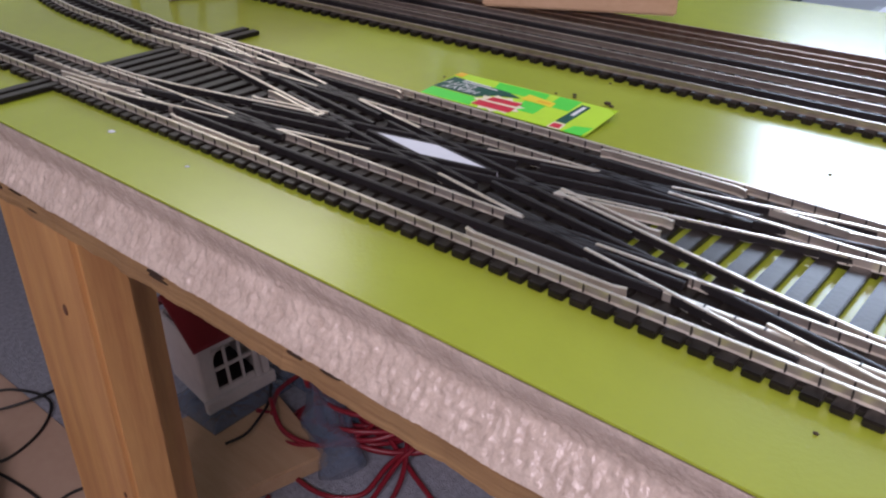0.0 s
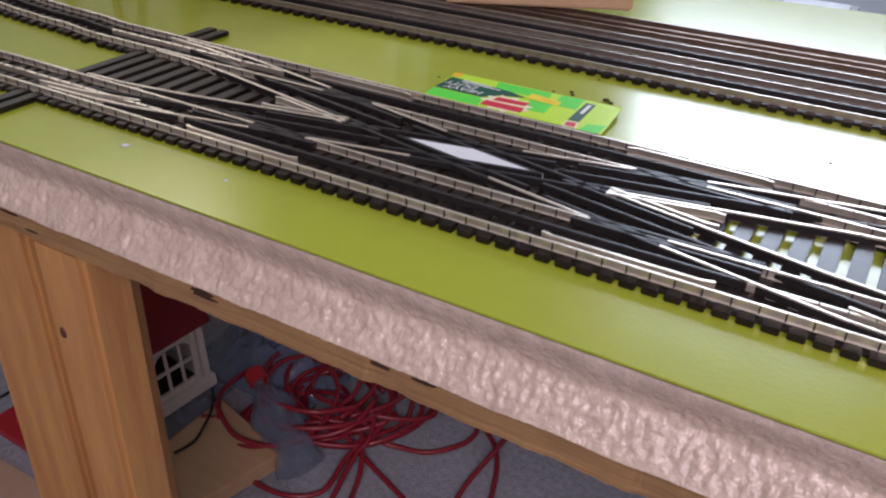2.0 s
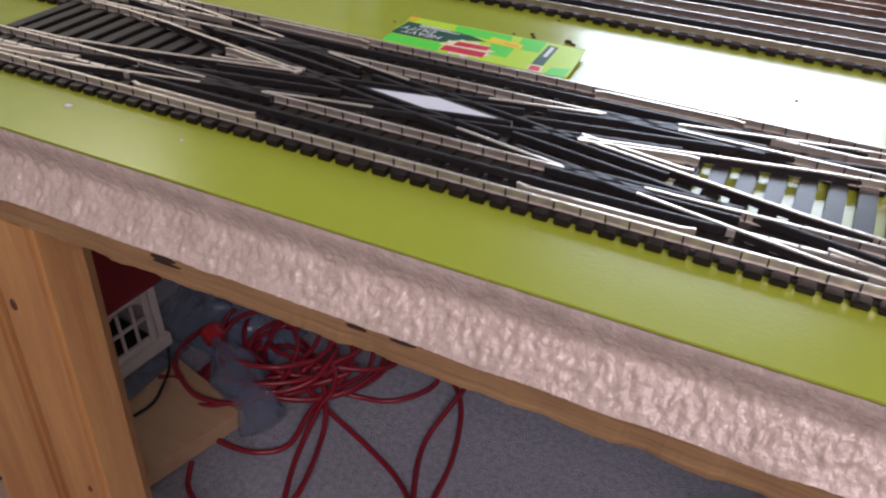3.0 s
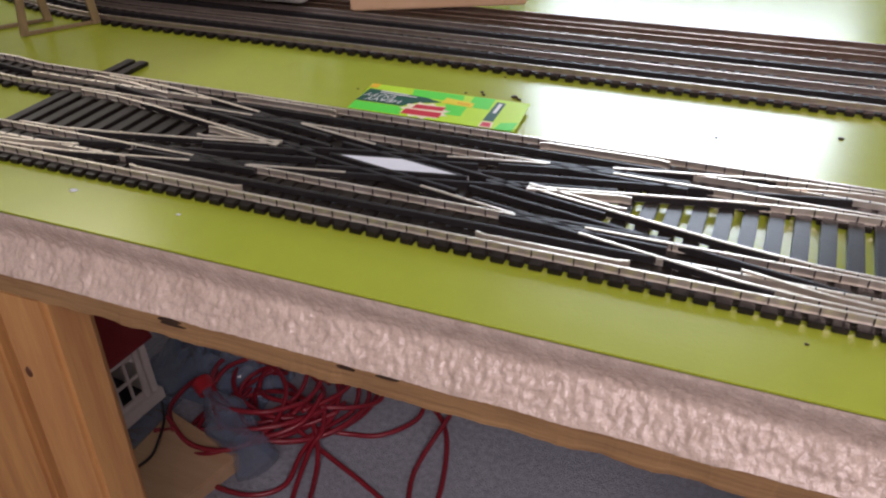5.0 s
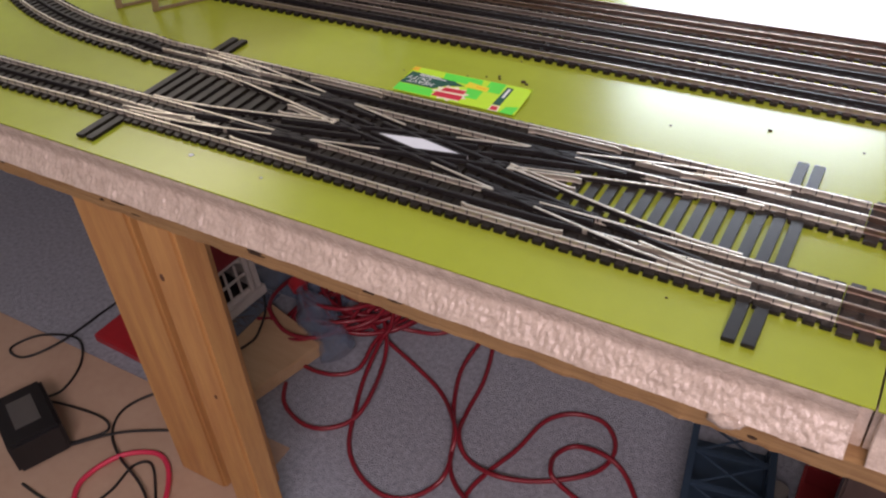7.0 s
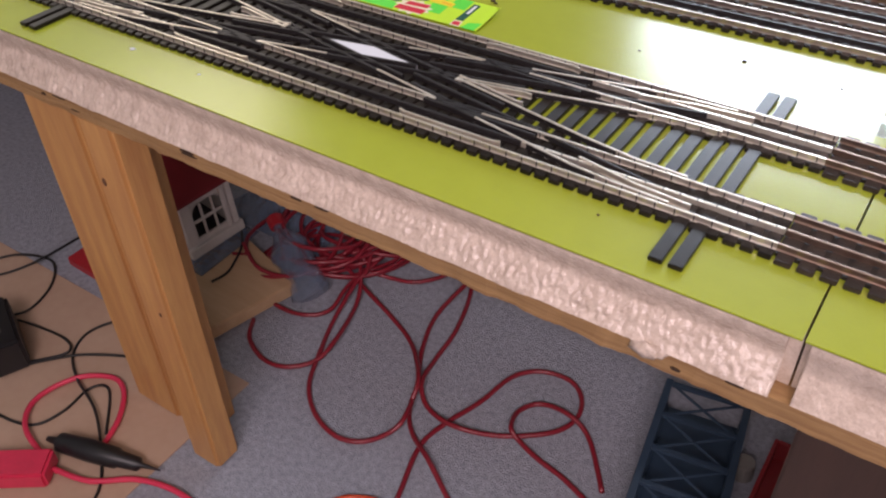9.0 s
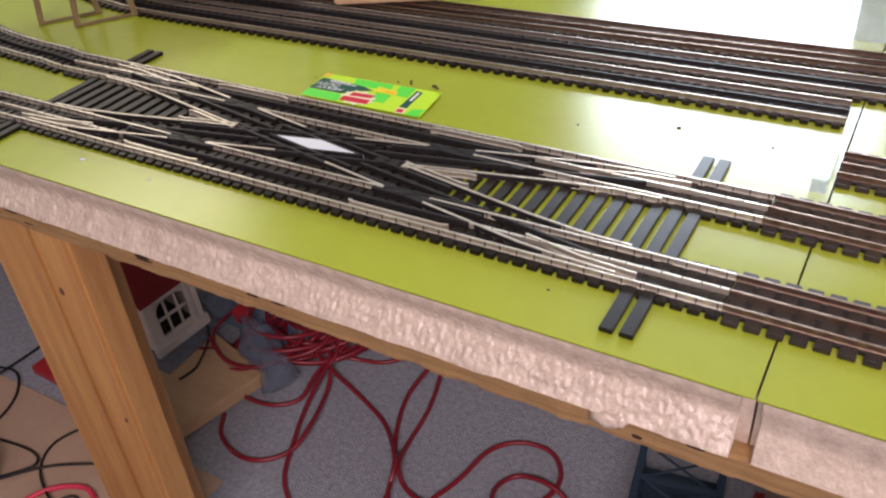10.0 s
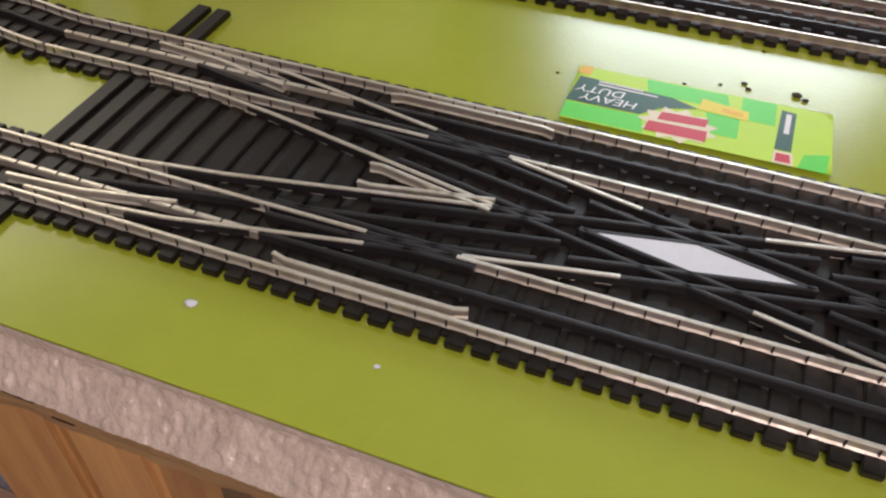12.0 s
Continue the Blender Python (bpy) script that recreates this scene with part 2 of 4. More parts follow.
def foam_face(bm, x0, x1, amp):
    """The cut front of the foam: smooth towards the top, torn beads towards the bottom."""
    nx, nz = int((x1 - x0) / 0.0013), 36
    grid = []
    for i in range(nx + 1):
        x = x0 + (x1 - x0) * i / nx
        col = []
        for k in range(nz + 1):
            v = k / nz
            z = BT - FT + 0.001 + (FT - 0.003) * v
            rough = max(0.0, 1.0 - max(0.0, v - 0.25) / 0.6)
            bead = noise.voronoi(Vector((x * 210, z * 210, 1.3)))[0]
            n = 0.55 - 0.95 * bead[0] + 0.95 * noise.noise(Vector((x * 250, z * 250, 7.1))) + 0.5 * noise.noise(Vector((x * 480, z * 480, 3.7)))
            m = noise.noise(Vector((x * 22, z * 30, 4.0)))
            d = amp * (0.08 + 0.92 * rough) * min(1.0, 0.2 + v / 0.12) * (-0.0019 * n + 0.0032 * m)
            lean = (0.012 * math.sin(math.pi * min(1.0, (1 - v) / 0.55) * 0.5) ** 2 - 0.014 * max(0.0, 0.45 - v) / 0.45) * (0.4 + 0.6 * amp) + 0.004 * v
            if k == 0:
                z -= amp * 0.0020 * max(0.0, noise.noise(Vector((x * 45, 2.2, 0.4))))
            col.append(bm.verts.new((x, fy(x) - 0.004 + lean + d, z)))
        grid.append(col)
    for i in range(nx):
        for k in range(nz):
            bm.faces.new((grid[i][k], grid[i + 1][k], grid[i + 1][k + 1], grid[i][k + 1]))
    for i in (0, nx):
        back = [bm.verts.new((v.co.x, fy(v.co.x) + 0.02, v.co.z)) for v in grid[i]]
        for k in range(nz):
            bm.faces.new((grid[i][k], grid[i][k + 1], back[k + 1], back[k]))


def build_board():
    spans = ((LEFT, CRX - 0.0008, 1.0, "lime-green painted foam sheet with a torn pinkish bead edge"),
             (CRX + 0.0008, RIGHT, 0.25, "lime-green painted foam sheet with a smooth grey-pink edge"))
    for x0, x1, amp, label in spans:
        t = thing("foam_board", label, "layout board", "foam sheets of the layout")
        xs = [x0, -0.301, -0.299, 0.2, x1] if x0 < -0.3 else [x0, x1]
        bm = bmesh.new()
        slab(bm, xs, BT - FT, BT - 0.0016, -0.012)
        part("foam_core", bm, FOAM, t)
        bm = bmesh.new()
        foam_face(bm, x0 + (0.004 if x0 > 0 else 0), x1 - 0.008 if x1 < 1 else 1.0, amp)
        part("foam_edge", bm, FOAM, t, "torn bead-foam edge", smooth=True)
        bm = bmesh.new()
        slab(bm, xs, BT - 0.0015, BT, 0.0)
        part("painted_top", bm, GREEN, t, "glossy lime-green paint")
    bm = bmesh.new()
    nx = 700
    xs = [LEFT + (1.1 - LEFT) * i / nx for i in range(nx + 1)] + [RIGHT]
    xs = sorted(xs + [-0.301, -0.299])
    slab(bm, xs, BT - FT - PT, BT - FT - 0.0005, 0.0035, lambda x: 0.0022 * noise.noise(Vector((x * 40, 3, 3))) + 0.0012 * noise.noise(Vector((x * 130, 8, 3))))
    tagged(new("plywood_sheet", mesh_of("plywood_sheet", bm, PLY)), "plywood sheet with a worn raw edge under the foam", "plywood")
    # splits and chips in the plywood edge
    rnd = random.Random(12)
    chips = bmesh.new()
    for x in [0.03, -0.098, -0.285, -0.31] + [rnd.uniform(-0.7, 0.9) for _ in range(9)]:
        l, h = rnd.uniform(0.003, 0.010), rnd.uniform(0.0007, 0.0016)
        z = BT - FT - rnd.choice((0.002, 0.003, 0.006, 0.011))
        y = fy(x) - 0.0035
        vs = []
        for k in range(9):
            g = 2 * math.pi * k / 9
            w = 1 + 0.5 * noise.noise(Vector((k * 1.7, x * 90, 2)))
            vs.append((x + l * math.cos(g) * w, z + h * math.sin(g) * w))
        lo = [chips.verts.new((p, y - 0.0010, q)) for p, q in vs]
        hi = [chips.verts.new((p, y + 0.003, q)) for p, q in vs]
        chips.faces.new(lo)
        for k in range(9):
            chips.faces.new((lo[k], lo[(k + 1) % 9], hi[(k + 1) % 9], hi[k]))
    ply = bpy.data.objects["plywood_sheet"]
    ob = part("edge_split", chips, plain("dark_split_wood", (0.045, 0.022, 0.01), 0.8), ply, "dark splits in the plies")
    ob["kind"] = "stuff"
    # a torn flake of foam hanging over the plywood
    bm = bmesh.new()
    bmesh.ops.create_icosphere(bm, subdivisions=3, radius=1.0)
    for v in bm.verts:
        n = noise.noise(v.co * 2.1)
        v.co = Vector((v.co.x * 0.012, v.co.y * 0.004, v.co.z * 0.006)) * (1 + 0.5 * n)
        v.co += Vector((0.346, fy(0.346) - 0.006, BT - FT - 0.002))
    tagged(new("foam_flake", mesh_of("foam_flake", bm, FOAM, True)), "torn flake of pinkish foam on the board edge", "foam flake")


build_board()

# ---- track ----
TH, RT = 0.0040, 0.0090      # tie top and rail top above the board
GA = 0.016                   # half the gauge
CY = 0.0505                  # half the distance between the two tracks
SX, SY = 0.965, 1.13         # drawing stretched to fit the camera's view
TY, TG = CY * SY, GA * SY    # the same two on the board
RAILP = [(-0.0018, 0.0), (0.0018, 0.0), (0.0007, 0.0008), (0.0006, 0.0033), (0.0012, 0.0038), (0.0012, 0.0047), (0.0006, 0.0050),
         (-0.0006, 0.0050), (-0.0012, 0.0047), (-0.0012, 0.0038), (-0.0006, 0.0033), (-0.0007, 0.0008)]
LOWP = [(-0.0017, 0.0), (0.0017, 0.0), (0.0015, 0.0040), (0.0006, 0.0044), (-0.0006, 0.0044), (-0.0015, 0.0040)]


def lie(x, y):
    """The crossover's drawing, stretched in length and width to fit the camera's view."""
    return x * SX, y * SY


def lay(x, y):
    return x, y


def fine(pts, step=0.02):
    out = [pts[0]]
    for a, b in zip(pts, pts[1:]):
        n = max(1, int(math.hypot(b[0] - a[0], b[1] - a[1]) / step))
        out += [(a[0] + (b[0] - a[0]) * i / n, a[1] + (b[1] - a[1]) * i / n) for i in range(1, n + 1)]
    return out


def rail(pts, parent, mat=None, name="rail", label="", prof=None, warp=lay, marks=None, z=0.0):
    line = [warp(*p) for p in fine(pts)]
    bm = bmesh.new()
    sweep(bm, [(x, y, BT + TH + z) for x, y in line], prof or RAILP)
    if marks is not None:
        gone, nxt = 0.0, 0.006
        for a, b in zip(line, line[1:]):
            seg = math.hypot(b[0] - a[0], b[1] - a[1])
            while nxt < gone + seg:
                k = (nxt - gone) / seg
                ang = math.atan2(b[1] - a[1], b[0] - a[0])
                m = Matrix.Translation((a[0] + (b[0] - a[0]) * k, a[1] + (b[1] - a[1]) * k, BT)) @ Matrix.Rotation(ang, 4, 'Z')
                box(marks, -0.0004, 0.0004, -0.0014, 0.0014, TH, RT - 0.0003, m)
                nxt += 0.0135 + 0.001 * math.sin(nxt * 91)
            gone += seg
    return part(name, bm, mat or RAIL, parent, label)


def tie_mesh(length, width, mat):
    bm = bmesh.new()
    box(bm, -width / 2, width / 2, -length / 2, length / 2, 0, TH)
    return mesh_of("tie", bm, mat, bevel=0.0006)


def lay_ties(parent, data, places, name="tie"):
    for x, y, a in places:
        ob = new(name, data)
        ob.parent = parent
        ob.matrix_parent_inverse = parent.matrix_basis.inverted()
        ob.matrix_basis = pose(x, y, BT + (0.0001 if name == "tie" else 0.0005), 0, 0, a)


def marks_part(bm, parent):
    ob = part("clip_strip", bm, CLIP, parent, "dark clips across the rails")
    ob["kind"] = "stuff"


T6 = 1 / 6.0
DW = GA / math.cos(math.atan(T6))
XE = 0.410


def build_crossover():
    t = thing("double_crossover", "double track crossover with bright tinned rails and black ties", "model track", at=(0, 0, BT))
    mk = bmesh.new()
    B = dict(mat=BLACKRAIL, prof=LOWP, warp=lie)
    R = dict(warp=lie, marks=mk)
    for sy in (1, -1):
        rail([(-XE, sy * (CY + GA)), (XE, sy * (CY + GA))], t, **R)
        rail([(-0.105, sy * (CY - GA)), (0.105, sy * (CY - GA))], t, **R)
        rail([(-0.20, sy * CY), (0.20, sy * CY)], t, name="centre_rail", label="blackened centre rail", **B)
        for k in (1, -1):
            rail([(k * 0.201, sy * CY), (k * XE, sy * CY)], t, None, "centre_rail", prof=LOWP, **R)
        for k in (1, -1):
            rail([(k * 0.31, k * sy * 0.31 * T6 * 0.95), (k * 0.062, k * sy * 0.062 * T6)], t, name="centre_rail", label="blackened centre rail", **B)
        for o in (DW, -DW):
            rail([(-0.27, sy * -0.27 * T6 + o), (0.27, sy * 0.27 * T6 + o)], t, name="frog_rail", label="black plastic frog rail", **B)
            for k in (1, -1):
                rail([(k * 0.16, k * sy * 0.16 * T6 + o * 0.72), (k * 0.07, k * sy * 0.07 * T6 + o * 0.72)], t, name="frog_rail", label="black plastic frog rail", **B)
            rail([(-0.056, sy * (-0.056 * T6 + 0.0)  + (0.0098 if o > 0 else -0.0098) * 0.9), (0.056, sy * 0.056 * T6 + (0.0098 if o > 0 else -0.0098) * 0.9)], t, name="frog_rail", label="black plastic frog rail", **B)
        for sx in (1, -1):
            m = lambda pts: [(sx * x, sy * y) for x, y in pts]
            rail(m([(-0.187, -0.0598), (-0.180, -0.0615), (-0.095, -0.0615), (-0.0885, -0.0598)]), t, None, "guard_rail", "bright guard rail", warp=lie, z=0.0004)
            rail(m([(-XE, -CY + GA), (-0.152, -CY + GA)]), t, **R)
            rail(m([(-0.150, -0.150 * T6 - DW), (-0.25, -0.25 * T6 - DW), (-0.285, -0.0610), (-0.33, -0.0628)]), t, None, "closure_rail", **R)
            rail(m([(-0.101, -0.101 * T6 + DW), (-0.24, -0.24 * T6 + DW), (-0.29, -0.0300), (-0.33, -0.0312)]), t, None, "closure_rail", **R)
            rail(m([(-0.101, -0.101 * T6 + DW + 0.0042), (-0.165, -0.165 * T6 + DW + 0.0042), (-0.172, -0.172 * T6 + DW + 0.0058)]), t, None, "guard_rail", "bright guard rail", warp=lie, z=0.0004)
            rail(m([(-0.103, -0.103 * T6 - DW), (-0.030, -0.030 * T6 - DW)]), t, None, "frog_rail", warp=lie)
            rail(m([(-0.250, -0.0475), (-0.300, -0.0560), (-0.345, -0.0590)]), t, None, "point_rail", "bright switch point", warp=lie, z=0.0003)
            for q in (0.0, 0.0045, -0.0045):
                rail(m([(-0.205, -CY + GA + q), (-0.095, -CY + GA + q * 0.6)]), t, name="frog_rail", label="black plastic frog rail", **B)
    marks_part(mk, t)
    bm = bmesh.new()
    a, b = 0.0545, 0.0090
    c = ((-a, 0), (0, -b), (a, 0), (0, b))
    lo = [bm.verts.new((x, y, BT + TH)) for x, y in c]
    hi = [bm.verts.new((x, y, BT + RT - 0.0008)) for x, y in c]
    bm.faces.new(hi)
    bm.faces.new(lo[::-1])
    for i in range(4):
        bm.faces.new((lo[i], lo[(i + 1) % 4], hi[(i + 1) % 4], hi[i]))
    part("diamond_plate", bm, WHITE, t, "white diamond plate between the crossing rails")

    def spot(x, y0, y1):
        p, q = Vector(lie(x, y0)), Vector(lie(x, y1))
        d = q - p
        return (p.x + q.x) / 2, (p.y + q.y) / 2, math.degrees(math.atan2(d.y, d.x)) - 90
    long_ = tie_mesh(0.248, 0.0098, TIE)
    mid = tie_mesh(0.0746, 0.0098, TIE)
    lay_ties(t, long_, [spot(x / SX, -0.112, 0.107) for x in (-0.3370, -0.3225, 0.3328, 0.3468)], "long_tie")
    xs = [0.3180 - 0.0155 * i for i in range(20)] + [-0.3060 + 0.0164 * i for i in range(19)]
    lay_ties(t, mid, [spot(x / SX, -0.033, 0.033) for x in xs], "ladder_tie")

    def web(x0, x1, y0, y1, lift=0.0):
        bm = bmesh.new()
        n = 30
        pr = [(lie(x0 + (x1 - x0) * i / n, y0), lie(x0 + (x1 - x0) * i / n, y1)) for i in range(n + 1)]
        z0, z1 = BT + 0.0002, BT + 0.0026 + lift
        vs = [[bm.verts.new((*a, z0)) if z == z0 else bm.verts.new((*a, z)) for a in q for z in (z0, z1)] for q in pr]
        for p, q in zip(vs, vs[1:]):
            bm.faces.new((p[1], q[1], q[3], p[3]))
            bm.faces.new((p[0], q[0], q[1], p[1]))
            bm.faces.new((p[2], p[3], q[3], q[2]))
            bm.faces.new((p[0], p[2], q[2], q[0]))
        part("tie_web", bm, WEB, t, "dark plastic web between the ties")
    for k in (1, -1):
        web(-0.4098, 0.4098, k * CY - 0.0195, k * CY + 0.0195)
    web(-0.345, 0.150, -CY + 0.0200, CY - 0.0200, -0.0014)
    short = tie_mesh(0.0555, 0.0086, TIE)
    lay_ties(t, short, [spot(0.405 - 0.01235 * i, k * CY - 0.02, k * CY + 0.02) for i in range(66) for k in (1, -1)], "tie")


build_crossover()


def run_track(name, label, line, rail_mat, tie_mat, pitch=0.0135, rails=(-TG, TG), centre=True, width=0.0075, length=0.0555, marks=True):
    """A length of three-rail track along a centre line."""
    t = thing(name, label, "model track", "tracks of the layout", at=(line[0][0], line[0][1], BT))
    mk = bmesh.new()

    def off(d):
        out = []
        for i, p in enumerate(line):
            a, b = Vector(line[max(i - 1, 0)]), Vector(line[min(i + 1, len(line) - 1)])
            u = (b - a).normalized()
            out.append((p[0] - u.y * d, p[1] + u.x * d))
        return out
    for d in rails:
        rail(off(d), t, rail_mat, marks=mk if marks else None)
    if centre:
        rail(off(0), t, RUSTRAIL if rail_mat is RUSTRAIL else BLACKRAIL, "centre_rail", "dark centre rail", LOWP)
    if marks:
        marks_part(mk, t)
    else:
        mk.free()
    bm = bmesh.new()
    sweep(bm, [(x, y, BT) for x, y in fine(line)], [(-0.0209, 0.0003), (0.0209, 0.0003), (0.0209, 0.0026), (-0.0209, 0.0026)])
    part("tie_web", bm, WEB, t, "dark web between the ties")
    data = tie_mesh(length, width, tie_mat)
    places, nxt, gone = [], pitch / 2, 0.0
    for a, b in zip(line, line[1:]):
        seg = math.hypot(b[0] - a[0], b[1] - a[1])
        while nxt < gone + seg:
            k = (nxt - gone) / seg
            places.append((a[0] + (b[0] - a[0]) * k, a[1] + (b[1] - a[1]) * k, math.degrees(math.atan2(b[1] - a[1], b[0] - a[0]))))
            nxt += pitch
        gone += seg
    lay_ties(t, data, places)
    return t


def arc(cx, cy, r, a0, a1, n=40):
    return [(cx + r * math.cos(radians(a0 + (a1 - a0) * i / n)), cy + r * math.sin(radians(a0 + (a1 - a0) * i / n))) for i in range(n + 1)]


def easy(knots, n=12):
    """A smooth line through a few knots."""
    k = [knots[0]] + list(knots) + [knots[-1]]
    out = []
    for i in range(1, len(k) - 2):
        p = [Vector(q) for q in k[i - 1:i + 3]]
        for j in range(n):
            u = j / n
            out.append(tuple(0.5 * (2 * p[1] + (p[2] - p[0]) * u + (2 * p[0] - 5 * p[1] + 4 * p[2] - p[3]) * u * u + (3 * p[1] - p[0] - 3 * p[2] + p[3]) * u ** 3)))
    out.append(tuple(knots[-1]))
    return out


def build_tracks():
    x0 = XE * SX + 0.0006
    silver, rusty = "curved three-rail track with silver rails and black ties", "three-rail track with dull silver rails on dark brown ties"
    run_track("curved_track", silver, easy([(-x0, TY), (-0.415, 0.0590), (-0.44, 0.0630)], 6)[:-1] + arc(-0.44, 0.785, 0.722, -90, -218), RAIL, TIE)
    run_track("curved_track", silver, easy([(-x0, -TY), (-0.47, -0.0590), (-0.56, -0.0600)], 6)[:-1] + arc(-0.56, 0.70, 0.76, -90, -205), RAIL, TIE)
    old = dict(width=0.0108, length=0.060, marks=False)
    run_track("straight_track", rusty, [(x0, -TY), (0.49, -TY - 0.001), (1.5, -TY - 0.004)], RUSTRAIL, BROWNTIE, 0.0145, **old)
    run_track("straight_track", rusty, [(x0, TY), (0.49, TY - 0.003), (1.5, TY - 0.02)], RUSTRAIL, BROWNTIE, 0.0145, **old)
    y1 = lambda x: 0.2395 + 0.015 * x
    run_track("yard_track", "yard track with dull silver rails on black ties", [(0.425 - 0.0825 * i, y1(0.425 - 0.0825 * i)) for i in range(11)] + easy([(-0.40, y1(-0.40)), (-0.50, 0.2380), (-0.618, 0.270), (-0.759, 0.354), (-0.891, 0.485), (-0.989, 0.669), (-1.01, 0.85)], 8)[1:], YARDRAIL, TIE, marks=False)
    y2 = lambda x: 0.2975 + 0.020 * x
    run_track("yard_track", "long yard track with dull silver rails beside another yard track", [(1.5, y2(1.5)), (-0.40, y2(-0.40))] + easy([(-0.40, y2(-0.40)), (-0.50, 0.2930), (-0.623, 0.331), (-0.748, 0.427), (-0.854, 0.570), (-0.924, 0.749)], 8)[1:], YARDRAIL, TIE, marks=False)
    y3 = lambda x: 0.3550 + 0.030 * x
    run_track("yard_track", "old yard track with rusty brown rails and ties", [(1.5, y3(1.5)), (-0.45, y3(-0.45))], RUSTRAIL, BROWNTIE, marks=False)
    run_track("siding_track", "short siding with rusty rails on brown ties", [(0.434, 0.147), (1.4, 0.135)], RUSTRAIL, BROWNTIE, 0.0145, **old)


build_tracks()


# ---- table legs and things under the board ----
def cuboid(name, parent, mat, x0, x1, y0, y1, z0, z1, bevel=0.002, label="", m=None):
    bm = bmesh.new()
    box(bm, x0, x1, y0, y1, z0, z1, m)
    return part(name, bm, mat, parent, label, bevel=bevel)


def build_legs():
    top = BT - FT - PT - 0.002
    t = thing("table_leg", "varnished pine table leg of two joined boards", "table leg", at=(-0.257, -0.11, 0))
    cuboid("leg_board", t, PINE, -0.2745, -0.2225, -0.141, -0.100, 0.003, top, 0.004)
    cuboid("leg_board", t, PINE, -0.430, -0.338, -0.1085, -0.068, 0.003, top, 0.004)
    cuboid("leg_web", t, PINE, -0.3375, -0.2750, -0.078, -0.055, 0.003, top, 0.002, "recessed board between the two uprights")
    for x, z, r in ((-0.262, 0.487, 0.0045), (-0.240, 0.30, 0.003)):
        bm = bmesh.new()
        bmesh.ops.create_cone(bm, cap_ends=True, segments=14, radius1=r, radius2=r * 0.8, depth=0.0012, matrix=Matrix.Translation((x, -0.1412, z)) @ Matrix.Rotation(radians(90), 4, 'X') @ Matrix.Diagonal((0.8, 1.3, 1, 1)))
        part("knot", bm, plain("pine_knot", (0.12, 0.045, 0.02), 0.5), t, "dark knot in the wood")
    t = thing("brown_table_leg", "dark brown wooden leg board under the layout", "table leg", at=(0.53, 0.05, 0))
    cuboid("leg_board", t, BROWNLEG, 0.444, 0.70, 0.0, 0.04, 0.001, top, 0.003)
    cuboid("leg_cleat", t, BROWNLEG, 0.448, 0.69, -0.018, 0.0, top - 0.06, top, 0.003)
    t = thing("brown_post", "short dark brown post on the carpet", "post", at=(0.33, 0.36, 0))
    cuboid("post_board", t, BROWNLEG, 0.305, 0.343, 0.385, 0.425, 0.001, top, 0.003)


build_legs()


def ribbon(bm, pts, r, n=8):
    sweep(bm, pts, circle(r, n))


def smooth3(knots, n=7):
    return easy([Vector(k) for k in knots], n)


def build_floor_things():
    bm = bmesh.new()
    box(bm, -1.7, -0.300, -1.0, 0.0, 0.0003, 0.0025)
    tagged(new("hardboard_sheet", mesh_of("hardboard_sheet", bm, TANSHEET, bevel=0.0005)), "tan hardboard sheet lying on the carpet", "board sheet")
    # plank
    t = thing("wooden_plank", "pale wooden plank lying on the carpet", "plank", at=(-0.40, 0.07, 0))
    m = Matrix.Translation((-0.436, -0.045, 0.003)) @ Matrix.Rotation(radians(75), 4, 'Z')
    bm = bmesh.new()
    box(bm, 0, 0.25, 0, 0.19, 0, 0.026, m)
    part("plank_body", bm, BOARDWOOD, t, bevel=0.002)
    # toy house
    build_house()
    build_bag()
    build_dark_bag()
    build_cord()
    build_electrics()
    build_bridge()
    t = thing("red_tray", "red plastic tray on the carpet", "tray", at=(0.46, 0.2, 0))
    cuboid("tray_base", t, REDTRAY, 0.415, 0.475, 0.17, 0.295, 0.001, 0.012, 0.003)
    for b in ((0.415, 0.420, 0.17, 0.295), (0.470, 0.475, 0.17, 0.295), (0.420, 0.470, 0.17, 0.175), (0.420, 0.470, 0.290, 0.295)):
        cuboid("tray_side", t, REDTRAY, *b, 0.012, 0.05, 0.0015)
    t = thing("grey_cylinder", "dull grey cylinder standing on the carpet", "cylinder", at=(0.405, 0.21, 0))
    bm = bmesh.new()
    bmesh.ops.create_cone(bm, cap_ends=True, segments=24, radius1=0.016, radius2=0.014, depth=0.03, matrix=Matrix.Translation((0.392, 0.25, 0.0155)))
    part("cylinder_body", bm, GREYMETAL, t, bevel=0.0015)


